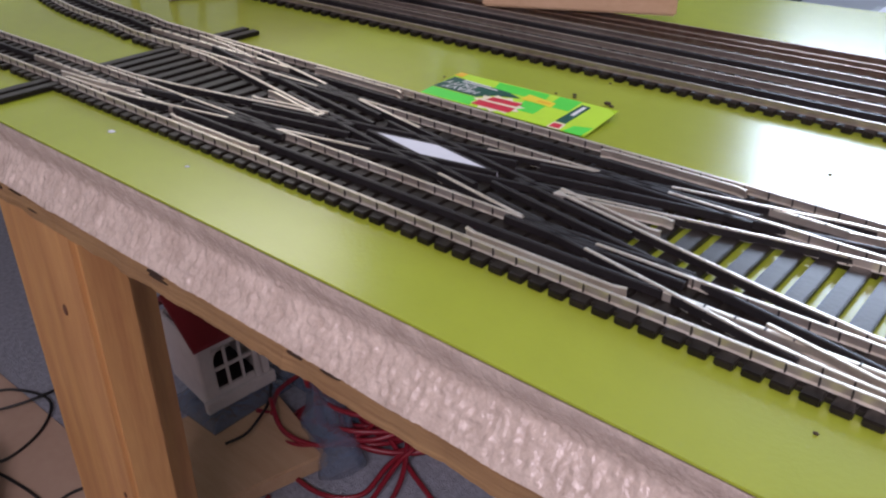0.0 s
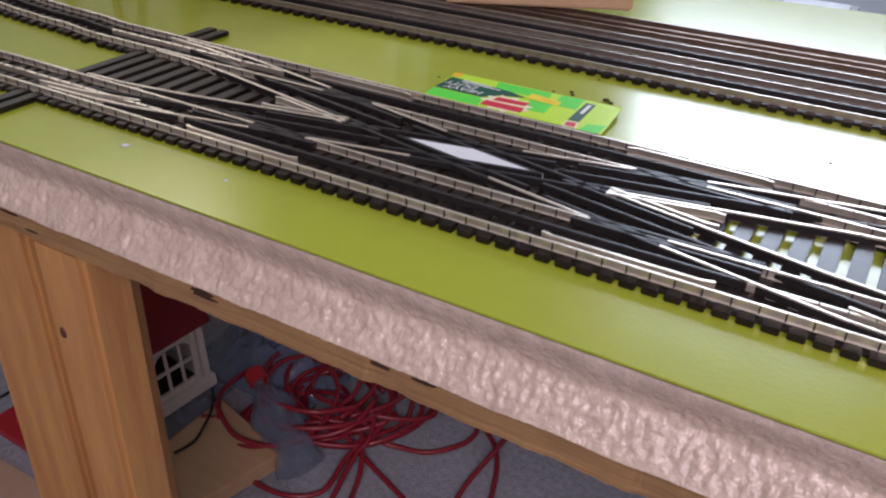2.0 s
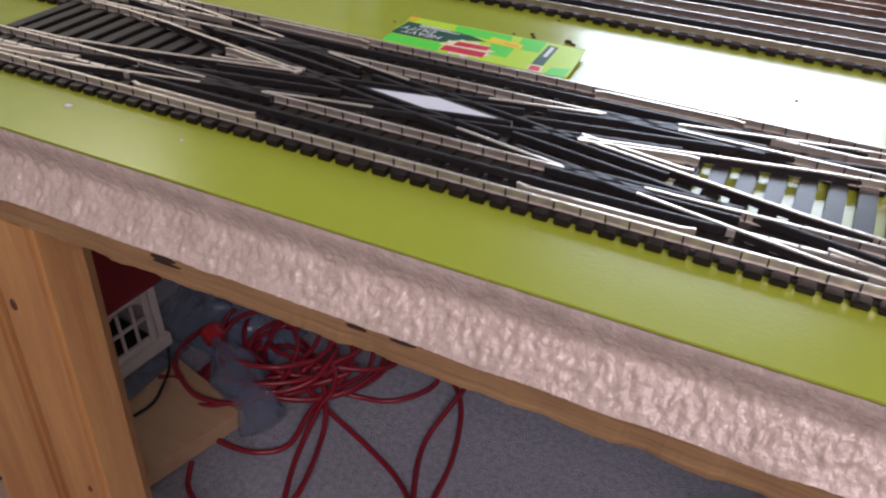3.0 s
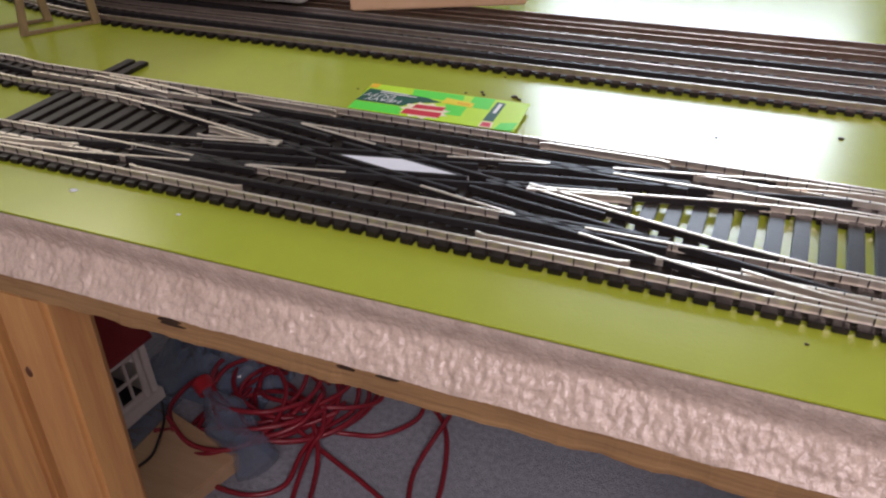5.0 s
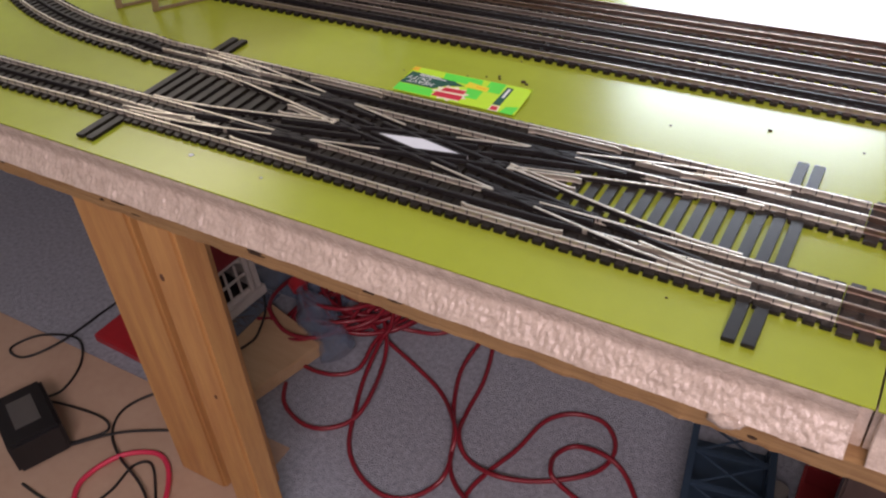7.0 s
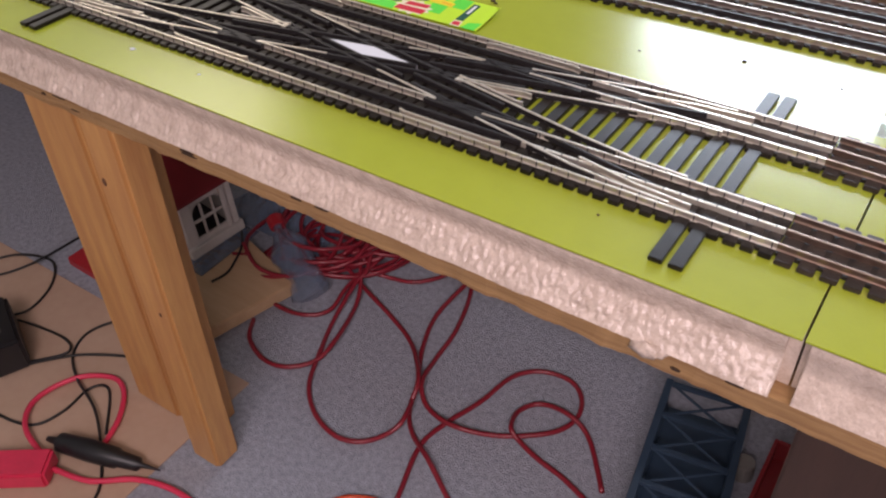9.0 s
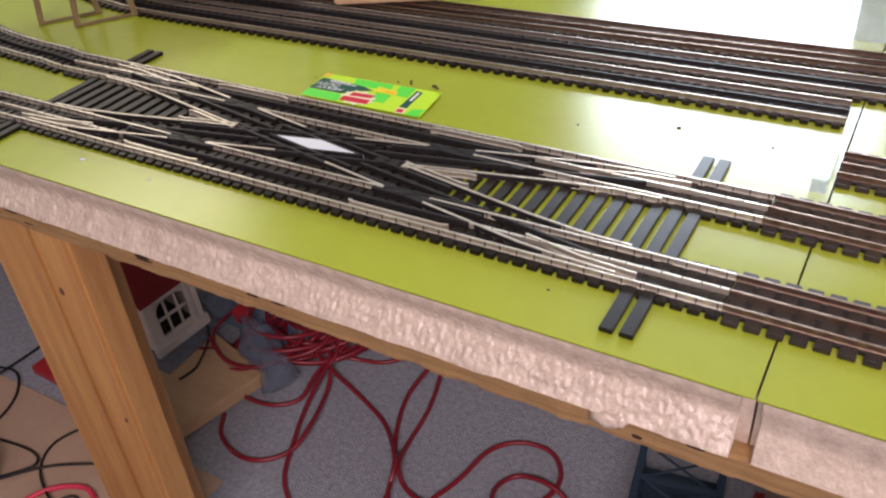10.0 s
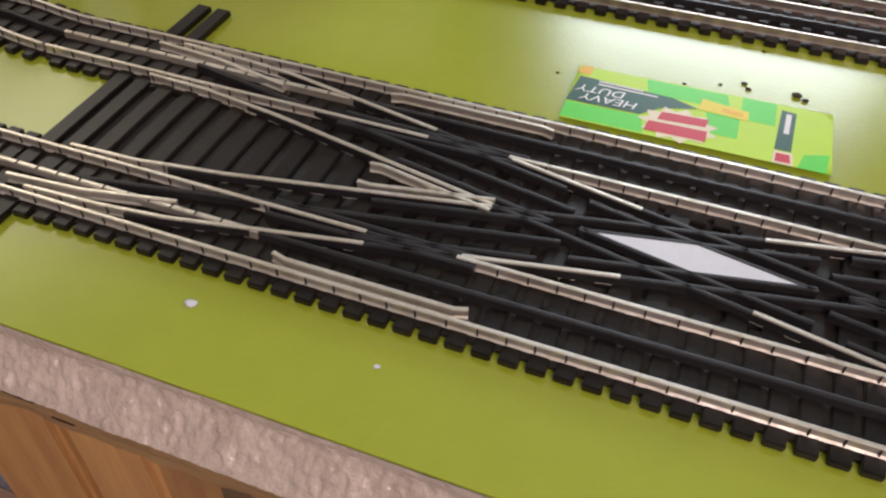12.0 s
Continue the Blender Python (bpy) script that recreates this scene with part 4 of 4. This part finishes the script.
def build_card():
    t = thing("sponge_packet_card", "green and yellow cardboard sponge sleeve lying on the board", "packaging", at=(0, 0.1, BT))
    C = lambda n, c: plain(n, c, 0.35, k=0.92, scale=20)
    lime, grn, dark, yel, org, red, pale, wht = (C("card_lime", (0.66, 0.93, 0.03)), C("card_green", (0.10, 0.75, 0.06)), C("card_dark_green", (0.012, 0.09, 0.06)),
        C("card_yellow", (0.85, 0.72, 0.03)), C("card_orange", (0.85, 0.50, 0.02)), C("card_red", (0.62, 0.02, 0.05)), C("card_pale", (0.85, 0.78, 0.55)), C("card_white", (0.8, 0.8, 0.78)))
    out = [(0.0, 0.0), (0.25, 0), (0.5, 0), (0.75, 0), (0.955, 0.0), (1.0, 0.10), (1.0, 0.85), (0.97, 0.96), (0.90, 1.0), (0.7, 1.0), (0.45, 1.0), (0.2, 1.0), (0.02, 1.0)]
    bm = bmesh.new()
    nu, nv = 24, 6
    g = [[bm.verts.new(card_at(i / nu, j / nv)) for j in range(nv + 1)] for i in range(nu + 1)]
    for i in range(nu):
        for j in range(nv):
            bm.faces.new((g[i][j], g[i + 1][j], g[i + 1][j + 1], g[i][j + 1]))
    bmesh.ops.solidify(bm, geom=list(bm.faces), thickness=0.0012)
    part("card_sheet", bm, lime, t)
    # bent tab that keeps the far side off the board
    bm = bmesh.new()
    vs = [bm.verts.new(v) for v in (card_at(0.02, 0.94, -0.0014), card_at(0.98, 0.94, -0.0014), card_at(0.98, 0.80, -0.0014), card_at(0.02, 0.80, -0.0014))]
    for v in vs[2:]:
        v.co.z = BT + 0.0012
    bm.faces.new(vs)
    bmesh.ops.solidify(bm, geom=list(bm.faces), thickness=0.001)
    part("folded_flap", bm, lime, t)
    E = 0.00014
    card_patch("front_print", out, C("print_lime", (0.52, 0.82, 0.03)), t, 0.5 * E, "bright lime print")
    card_patch("printed_band", [(0.0, 0.02), (0.32, 0.02), (0.30, 0.30), (0.0, 0.30)], grn, t, E)
    card_patch("printed_band", [(0.30, 0.72), (0.62, 0.72), (0.60, 0.98), (0.28, 0.98)], grn, t, E)
    card_patch("printed_band", [(0.56, 0.25), (0.66, 0.25), (0.66, 0.60), (0.53, 0.60)], grn, t, E)
    card_patch("printed_band", [(0.66, 0.60), (0.79, 0.60), (0.79, 0.99), (0.66, 0.99)], grn, t, E)
    card_patch("printed_band", [(0.88, 0.0), (0.98, 0.0), (0.99, 0.30), (0.90, 0.22)], grn, t, E)
    card_patch("title_panel", [(0.0, 0.32), (0.29, 0.32), (0.36, 0.50), (0.50, 0.62), (0.40, 0.72), (0.02, 0.80)], dark, t, 2 * E, "dark green title panel")
    card_patch("corner_flash", [(0.0, 0.86), (0.055, 0.84), (0.06, 1.0), (0.01, 1.0)], org, t, 2 * E)
    burst = []
    for i in range(22):
        r = 1.0 if i % 2 else 0.74
        g_ = 2 * math.pi * i / 22
        burst.append((0.44 + 0.155 * r * math.cos(g_), 0.27 + 0.30 * r * math.sin(g_)))
    card_patch("starburst", burst, pale, t, 2 * E, "pale starburst")
    card_patch("logo_shape", [(0.36, 0.30), (0.54, 0.33), (0.55, 0.46), (0.37, 0.44)], red, t, 3 * E, "red logo bar")
    card_patch("logo_shape", [(0.32, 0.08), (0.55, 0.09), (0.55, 0.26), (0.33, 0.25)], red, t, 3 * E, "red logo bar")
    card_patch("price_flash", [(0.50, 0.62), (0.69, 0.58), (0.69, 0.74), (0.51, 0.82)], yel, t, 2.5 * E, "yellow flash")
    card_patch("price_flash_bar", [(0.59, 0.655), (0.67, 0.64), (0.67, 0.70), (0.59, 0.72)], org, t, 3.2 * E)
    card_patch("side_panel", [(0.795, 0.22), (0.855, 0.22), (0.865, 0.88), (0.81, 0.90)], dark, t, 2 * E, "dark green side panel")
    card_patch("side_panel_bars", [(0.822, 0.50), (0.842, 0.50), (0.848, 0.84), (0.828, 0.84)], wht, t, 3 * E)
    card_patch("side_logo", [(0.79, 0.0), (0.865, 0.0), (0.86, 0.20), (0.795, 0.20)], pale, t, 2 * E)
    card_patch("side_logo_shape", [(0.80, 0.03), (0.855, 0.03), (0.85, 0.16), (0.802, 0.16)], red, t, 3 * E)
    for k, v in enumerate((0.70, 0.755)):
        card_patch("small_print", [(0.10, v - 0.012), (0.34 - 0.06 * k, v - 0.03), (0.34 - 0.06 * k, v - 0.005), (0.10, v + 0.014)], wht, t, 3 * E)
    for word, u, v in (("HEAVY", 0.165, 0.44), ("DUTY", 0.125, 0.585)):
        p = card_at(u, v, 3.2 * E)
        label_text(word, 0.0105, wht, t, Matrix.Translation(p) @ Matrix.Rotation(radians(181), 4, 'Z') @ Matrix.Diagonal((1.0, 0.9, 1, 1)), label="white slanted lettering")


build_card()


def build_top_things():
    # roll of paper towel
    t = thing("paper_towel_roll", "white paper towel roll lying across the tracks", "paper towel", at=(-0.33, 0.33, BT))
    a, b = Vector((-0.532, 0.300, BT + 0.0775)), Vector((-0.262, 0.330, BT + 0.0775))
    d = (b - a).normalized()
    q = Vector((0, 0, 1)).rotation_difference(d).to_matrix().to_4x4()
    L = (b - a).length
    bm = bmesh.new()
    R, r, n = 0.068, 0.021, 48
    prof = [(r, 0.0), (R * 0.97, 0.0), (R, 0.004), (R, L * 0.5), (R, L - 0.004), (R * 0.97, L), (r, L), (r, L * 0.5)]
    rings = []
    for rad, u in prof:
        rings.append([bm.verts.new(Matrix.Translation(a) @ q @ Vector((rad * (1 + 0.012 * noise.noise(Vector((math.cos(6.283 * j / n) * 2, math.sin(6.283 * j / n) * 2, u * 20)))) * math.cos(2 * math.pi * j / n), rad * math.sin(2 * math.pi * j / n), u))) for j in range(n)])
    for i in range(len(rings)):
        g, h = rings[i], rings[(i + 1) % len(rings)]
        for j in range(n):
            bm.faces.new((g[j], g[(j + 1) % n], h[(j + 1) % n], h[j]))
    part("paper", bm, PAPER, t, smooth=True)
    bm = bmesh.new()
    for rad in (0.0208, 0.0190):
        rings = [[bm.verts.new(Matrix.Translation(a) @ q @ Vector((rad * math.cos(2 * math.pi * j / 24), rad * math.sin(2 * math.pi * j / 24), u))) for j in range(24)] for u in (0.001, L - 0.001)]
        for j in range(24):
            bm.faces.new((rings[0][j], rings[0][(j + 1) % 24], rings[1][(j + 1) % 24], rings[1][j]))
    part("cardboard_core", bm, CORE, t, "brown cardboard core", smooth=True)
    # cloth
    bm = bmesh.new()
    bmesh.ops.create_grid(bm, x_segments=44, y_segments=44, size=1.0)
    for v in bm.verts:
        x, y = v.co.x, v.co.y
        n1 = noise.noise(Vector((x * 1.8, y * 1.8, 31))) + 0.6 * noise.noise(Vector((x * 4.5, y * 4.5, 33)))
        r = max(abs(x), abs(y))
        v.co = Vector((-0.245 + 0.085 * x + 0.012 * n1, 0.465 + 0.065 * y, BT + 0.011 + max(0.0, (0.040 - 0.02 * x + 0.028 * n1)) * (1 - r ** 4)))
    bmesh.ops.solidify(bm, geom=list(bm.faces), thickness=0.002)
    tagged(new("teal_cloth", mesh_of("teal_cloth", bm, TEAL, True)), "crumpled dark teal cloth behind the paper roll", "cloth")
    # wooden block
    t = thing("sanding_block", "pale wooden strip resting on the yard tracks", "wood strip", at=(-0.08, 0.34, BT))
    m = Matrix.Translation((-0.119, 0.362, BT + 0.0095)) @ Matrix.Rotation(radians(26), 4, 'Z')
    cuboid("wood_body", t, BOARDWOOD, -0.095, 0.095, -0.011, 0.011, 0, 0.018, 0.002, m=m)
    cuboid("dark_pad", t, BLACKP, 0.02, 0.085, -0.004, 0.010, 0.0182, 0.022, 0.001, "dark pad on the strip", m)
    # trestles
    for x, y, a in ((-0.537, 0.168, 55), (-0.480, 0.180, 55)):
        t = thing("wooden_trestle", "small weathered wooden A-frame trestle standing on the board", "model trestle", "wooden trestles", at=(x, y, BT))
        m = Matrix.Translation((x, y, BT)) @ Matrix.Rotation(radians(a), 4, 'Z')
        hh = 0.118
        for s in (-1, 1):
            bm = bmesh.new()
            sweep(bm, [m @ Vector((s * 0.037, 0, 0.001)), m @ Vector((s * 0.026, 0, hh - 0.008))], [(-0.004, -0.004), (0.004, -0.004), (0.004, 0.004), (-0.004, 0.004)])
            part("trestle_leg", bm, TRESTLE, t)
        cuboid("cap_beam", t, TRESTLE, -0.034, 0.034, -0.006, 0.006, hh - 0.008, hh + 0.002, 0.001, m=m)
        cuboid("sill", t, TRESTLE, -0.034, 0.034, -0.0025, 0.0025, 0.0005, 0.004, 0.0008, m=m)
    # spanner
    t = thing("adjustable_spanner", "bright steel adjustable spanner lying on the board", "spanner", at=(-0.58, 0.2, BT))
    m = Matrix.Translation((-0.738, 0.277, BT + 0.0005)) @ Matrix.Rotation(radians(-3), 4, 'Z') @ Matrix.Scale(1.3, 4)
    cuboid("handle", t, STEEL, -0.045, 0.085, -0.006, 0.006, 0, 0.007, 0.002, m=m)
    cuboid("jaw", t, STEEL, -0.072, -0.045, -0.012, 0.004, 0, 0.010, 0.003, m=m)
    cuboid("jaw", t, STEEL, -0.070, -0.040, 0.011, 0.022, 0, 0.010, 0.003, m=m)
    cuboid("worm_screw", t, STEEL, -0.056, -0.046, 0.004, 0.011, 0.001, 0.008, 0.001, m=m)
    # crumbs and chips
    rnd = random.Random(7)
    bm = bmesh.new()
    for x, y, r in ((0.292, 0.169, 0.0018), (0.204, 0.1405, 0.0010), (0.377, 0.164, 0.0010), (-0.029, 0.152, 0.001), (-0.009, 0.159, 0.001), (0.004, 0.165, 0.0015), (0.007, 0.160, 0.0014),
                    (0.034, 0.163, 0.0024), (0.039, 0.160, 0.0017), (0.011, 0.206, 0.0010), (-0.102, 0.136, 0.0008), (0.280, -0.100, 0.0010), (0.494, 0.005, 0.0014)):
        bmesh.ops.create_icosphere(bm, subdivisions=1, radius=r, matrix=Matrix.Translation((x, y, BT + r * 0.5)) @ Matrix.Diagonal((1.4, 1, 0.6, 1)))
    tagged(new("dirt_crumbs", mesh_of("dirt_crumbs", bm, DIRT)), "scattered dark crumbs on the green board", "crumbs", "", "stuff")
    for x, y, r in ((-0.204, -0.102, 0.0026), (-0.1126, -0.104, 0.0013)):
        bm = bmesh.new()
        bmesh.ops.create_icosphere(bm, subdivisions=2, radius=r, matrix=Matrix.Translation((x, y, BT + 0.0003)) @ Matrix.Diagonal((1.2, 0.9, 0.2, 1)))
        for v in bm.verts:
            v.co += Vector((1, 1, 0)) * 0.0008 * noise.noise(v.co * 900)
        tagged(new("paint_chip", mesh_of("paint_chip", bm, WHITE, True)), "small pale chip in the green paint", "paint chip", "paint chips")
    # clear plastic box with a black object
    t = thing("clear_plastic_box", "clear greenish plastic box lid on the board", "plastic box", at=(0.5, 0.42, BT))
    x0, x1, y0, y1, h = 0.402, 0.69, 0.432, 0.585, 0.060
    for b in ((x0, x0 + 0.002, y0, y1, 0, h), (x1 - 0.002, x1, y0, y1, 0, h), (x0, x1, y0, y0 + 0.002, 0, h), (x0, x1, y1 - 0.002, y1, 0, h)):
        cuboid("box_side", t, CLEARBOX, *b[:4], BT + 0.0005 + b[4], BT + b[5], 0)
    cuboid("box_rim", t, CLEARBOX, x0 - 0.004, x1 + 0.004, y0 - 0.004, y1 + 0.004, BT + h, BT + h + 0.003, 0.001)
    t = thing("black_motor", "black rounded motor part under the plastic box", "motor part", at=(0.53, 0.44, BT))
    bm = bmesh.new()
    bmesh.ops.create_cone(bm, cap_ends=True, segments=24, radius1=0.028, radius2=0.024, depth=0.024, matrix=Matrix.Translation((0.49, 0.495, BT + 0.022)))
    part("motor_body", bm, BLACKP, t, bevel=0.003)
    cuboid("motor_foot", t, GREYMETAL, 0.465, 0.515, 0.48, 0.51, BT + 0.0005, BT + 0.0095, 0.001)
    # small clear offcut beside the siding end
    t = thing("plastic_offcut", "thin clear plastic offcut standing by the siding end", "plastic offcut", at=(0.46, 0.15, BT))
    cuboid("offcut_sheet", t, CLEARBOX, 0.418, 0.430, 0.105, 0.172, BT + 0.0003, BT + 0.012, 0)


build_top_things()


# ---- behind the board ----
def build_background():
    t = thing("low_shelf", "dark low shelf behind the layout board", "shelf", at=(0, 0.75, 0))
    top = 0.555
    cuboid("shelf_top", t, plain("dark_shelf", (0.035, 0.034, 0.042), 0.6), -0.28, 0.80, 0.68, 1.15, top - 0.02, top, 0.002)
    for x in (-0.26, 0.78):
        for y in (0.70, 1.13):
            cuboid("shelf_leg", t, BLACKP, x - 0.015, x + 0.015, y - 0.015, y + 0.015, 0.001, top - 0.02, 0.002)
    z = top + 0.001
    t = thing("train_controller", "grey train controller box with two red push buttons", "controller", at=(-0.08, 0.65, z))
    m = Matrix.Translation((-0.222, 0.852, z)) @ Matrix.Rotation(radians(-12), 4, 'X') @ Matrix.Diagonal((1.0, 1.0, 0.78, 1.0))
    cuboid("case", t, plain("pale_grey_case", (0.46, 0.44, 0.41), 0.45, k=0.9), -0.036, 0.036, -0.015, 0.03, 0.006, 0.125, 0.004, m=m)
    lit = glow("red_button", (0.8, 0.03, 0.03), 0.25)
    for x in (-0.018, 0.018):
        cuboid("red_button", t, lit, x - 0.008, x + 0.008, -0.019, -0.0152, 0.072, 0.090, 0.001, "lit red button", m)
        for dx in (-0.007, 0.007):
            cuboid("knob", t, BLACKP, x + dx - 0.003, x + dx + 0.003, -0.018, -0.0152, 0.030, 0.037, 0.0008, m=m)
    t = thing("transformer", "black transformer with a small green lamp", "transformer", at=(0.0, 0.67, z))
    cuboid("case", t, BLACKP, -0.172, -0.080, 0.840, 0.94, z, z + 0.155, 0.008)
    bm = bmesh.new()
    bmesh.ops.create_icosphere(bm, subdivisions=2, radius=0.0045, matrix=Matrix.Translation((-0.130, 0.8385, z + 0.084)))
    part("green_lamp", bm, glow("green_lamp", (0.05, 0.9, 0.1), 3.0), t, "lit green lamp", smooth=True)
    t = thing("terminal_block", "black terminal block with a grey label top", "terminal block", at=(0.13, 0.64, z))
    m = Matrix.Translation((0.092, 0.752, z)) @ Matrix.Scale(1.15, 4) @ Matrix.Translation((-0.13, -0.605, -z))
    cuboid("block_body", t, BLACKP, 0.082, 0.178, 0.605, 0.685, z, z + 0.026, 0.003, m=m)
    cuboid("label_plate", t, plain("label_grey", (0.42, 0.44, 0.47), 0.5), 0.094, 0.166, 0.615, 0.675, z + 0.0262, z + 0.028, 0, "grey printed label plate", m)
    for i in range(5):
        for x in (0.076, 0.184):
            cuboid("terminal", t, BLACKP, x - 0.006, x + 0.006, 0.609 + i * 0.016, 0.617 + i * 0.016, z + 0.008, z + 0.018, 0.001, m=m)
    t = thing("white_paper_slip", "small white paper under the terminal block", "paper", at=(0.06, 0.62, z))
    cuboid("paper_sheet", t, PAPER, -0.042, 0.010, 0.762, 0.81, z, z + 0.0012, 0)
    # white carton and leaflet standing on the board
    t = thing("white_carton", "plain white cardboard carton", "carton", at=(-0.36, 0.52, BT))
    m = Matrix.Translation((-0.530, 0.725, BT + 0.0005)) @ Matrix.Rotation(radians(10), 4, 'Z')
    cuboid("carton_body", t, plain("white_carton", (0.62, 0.58, 0.52), 0.7, k=0.92), -0.075, 0.05, -0.03, 0.06, 0, 0.11, 0.002, m=m)
    t = thing("leaflet", "pale printed leaflet leaning behind the cloth", "leaflet", at=(-0.24, 0.52, BT))
    m = Matrix.Translation((-0.372, 0.690, BT + 0.001)) @ Matrix.Rotation(radians(28), 4, 'Z') @ Matrix.Rotation(radians(-58), 4, 'X')
    cuboid("leaflet_sheet", t, plain("leaflet_paper", (0.60, 0.58, 0.60), 0.5, k=0.8), -0.06, 0.10, -0.001, 0.001, 0.0, 0.12, 0, m=m)
    t = thing("small_ruler", "short pale ruler lying on the board", "ruler", at=(-0.15, 0.44, BT))
    cuboid("ruler_body", t, plain("ruler_paint", (0.50, 0.44, 0.30), 0.5), -0.285, -0.180, 0.518, 0.530, BT + 0.0005, BT + 0.004, 0.0008)
    t = thing("white_post", "white painted post standing beyond the board", "post", at=(0.52, 0.62, 0))
    cuboid("post_body", t, CREAM, 0.47, 0.52, 0.66, 0.70, 0.001, 1.35, 0.003)


build_background()
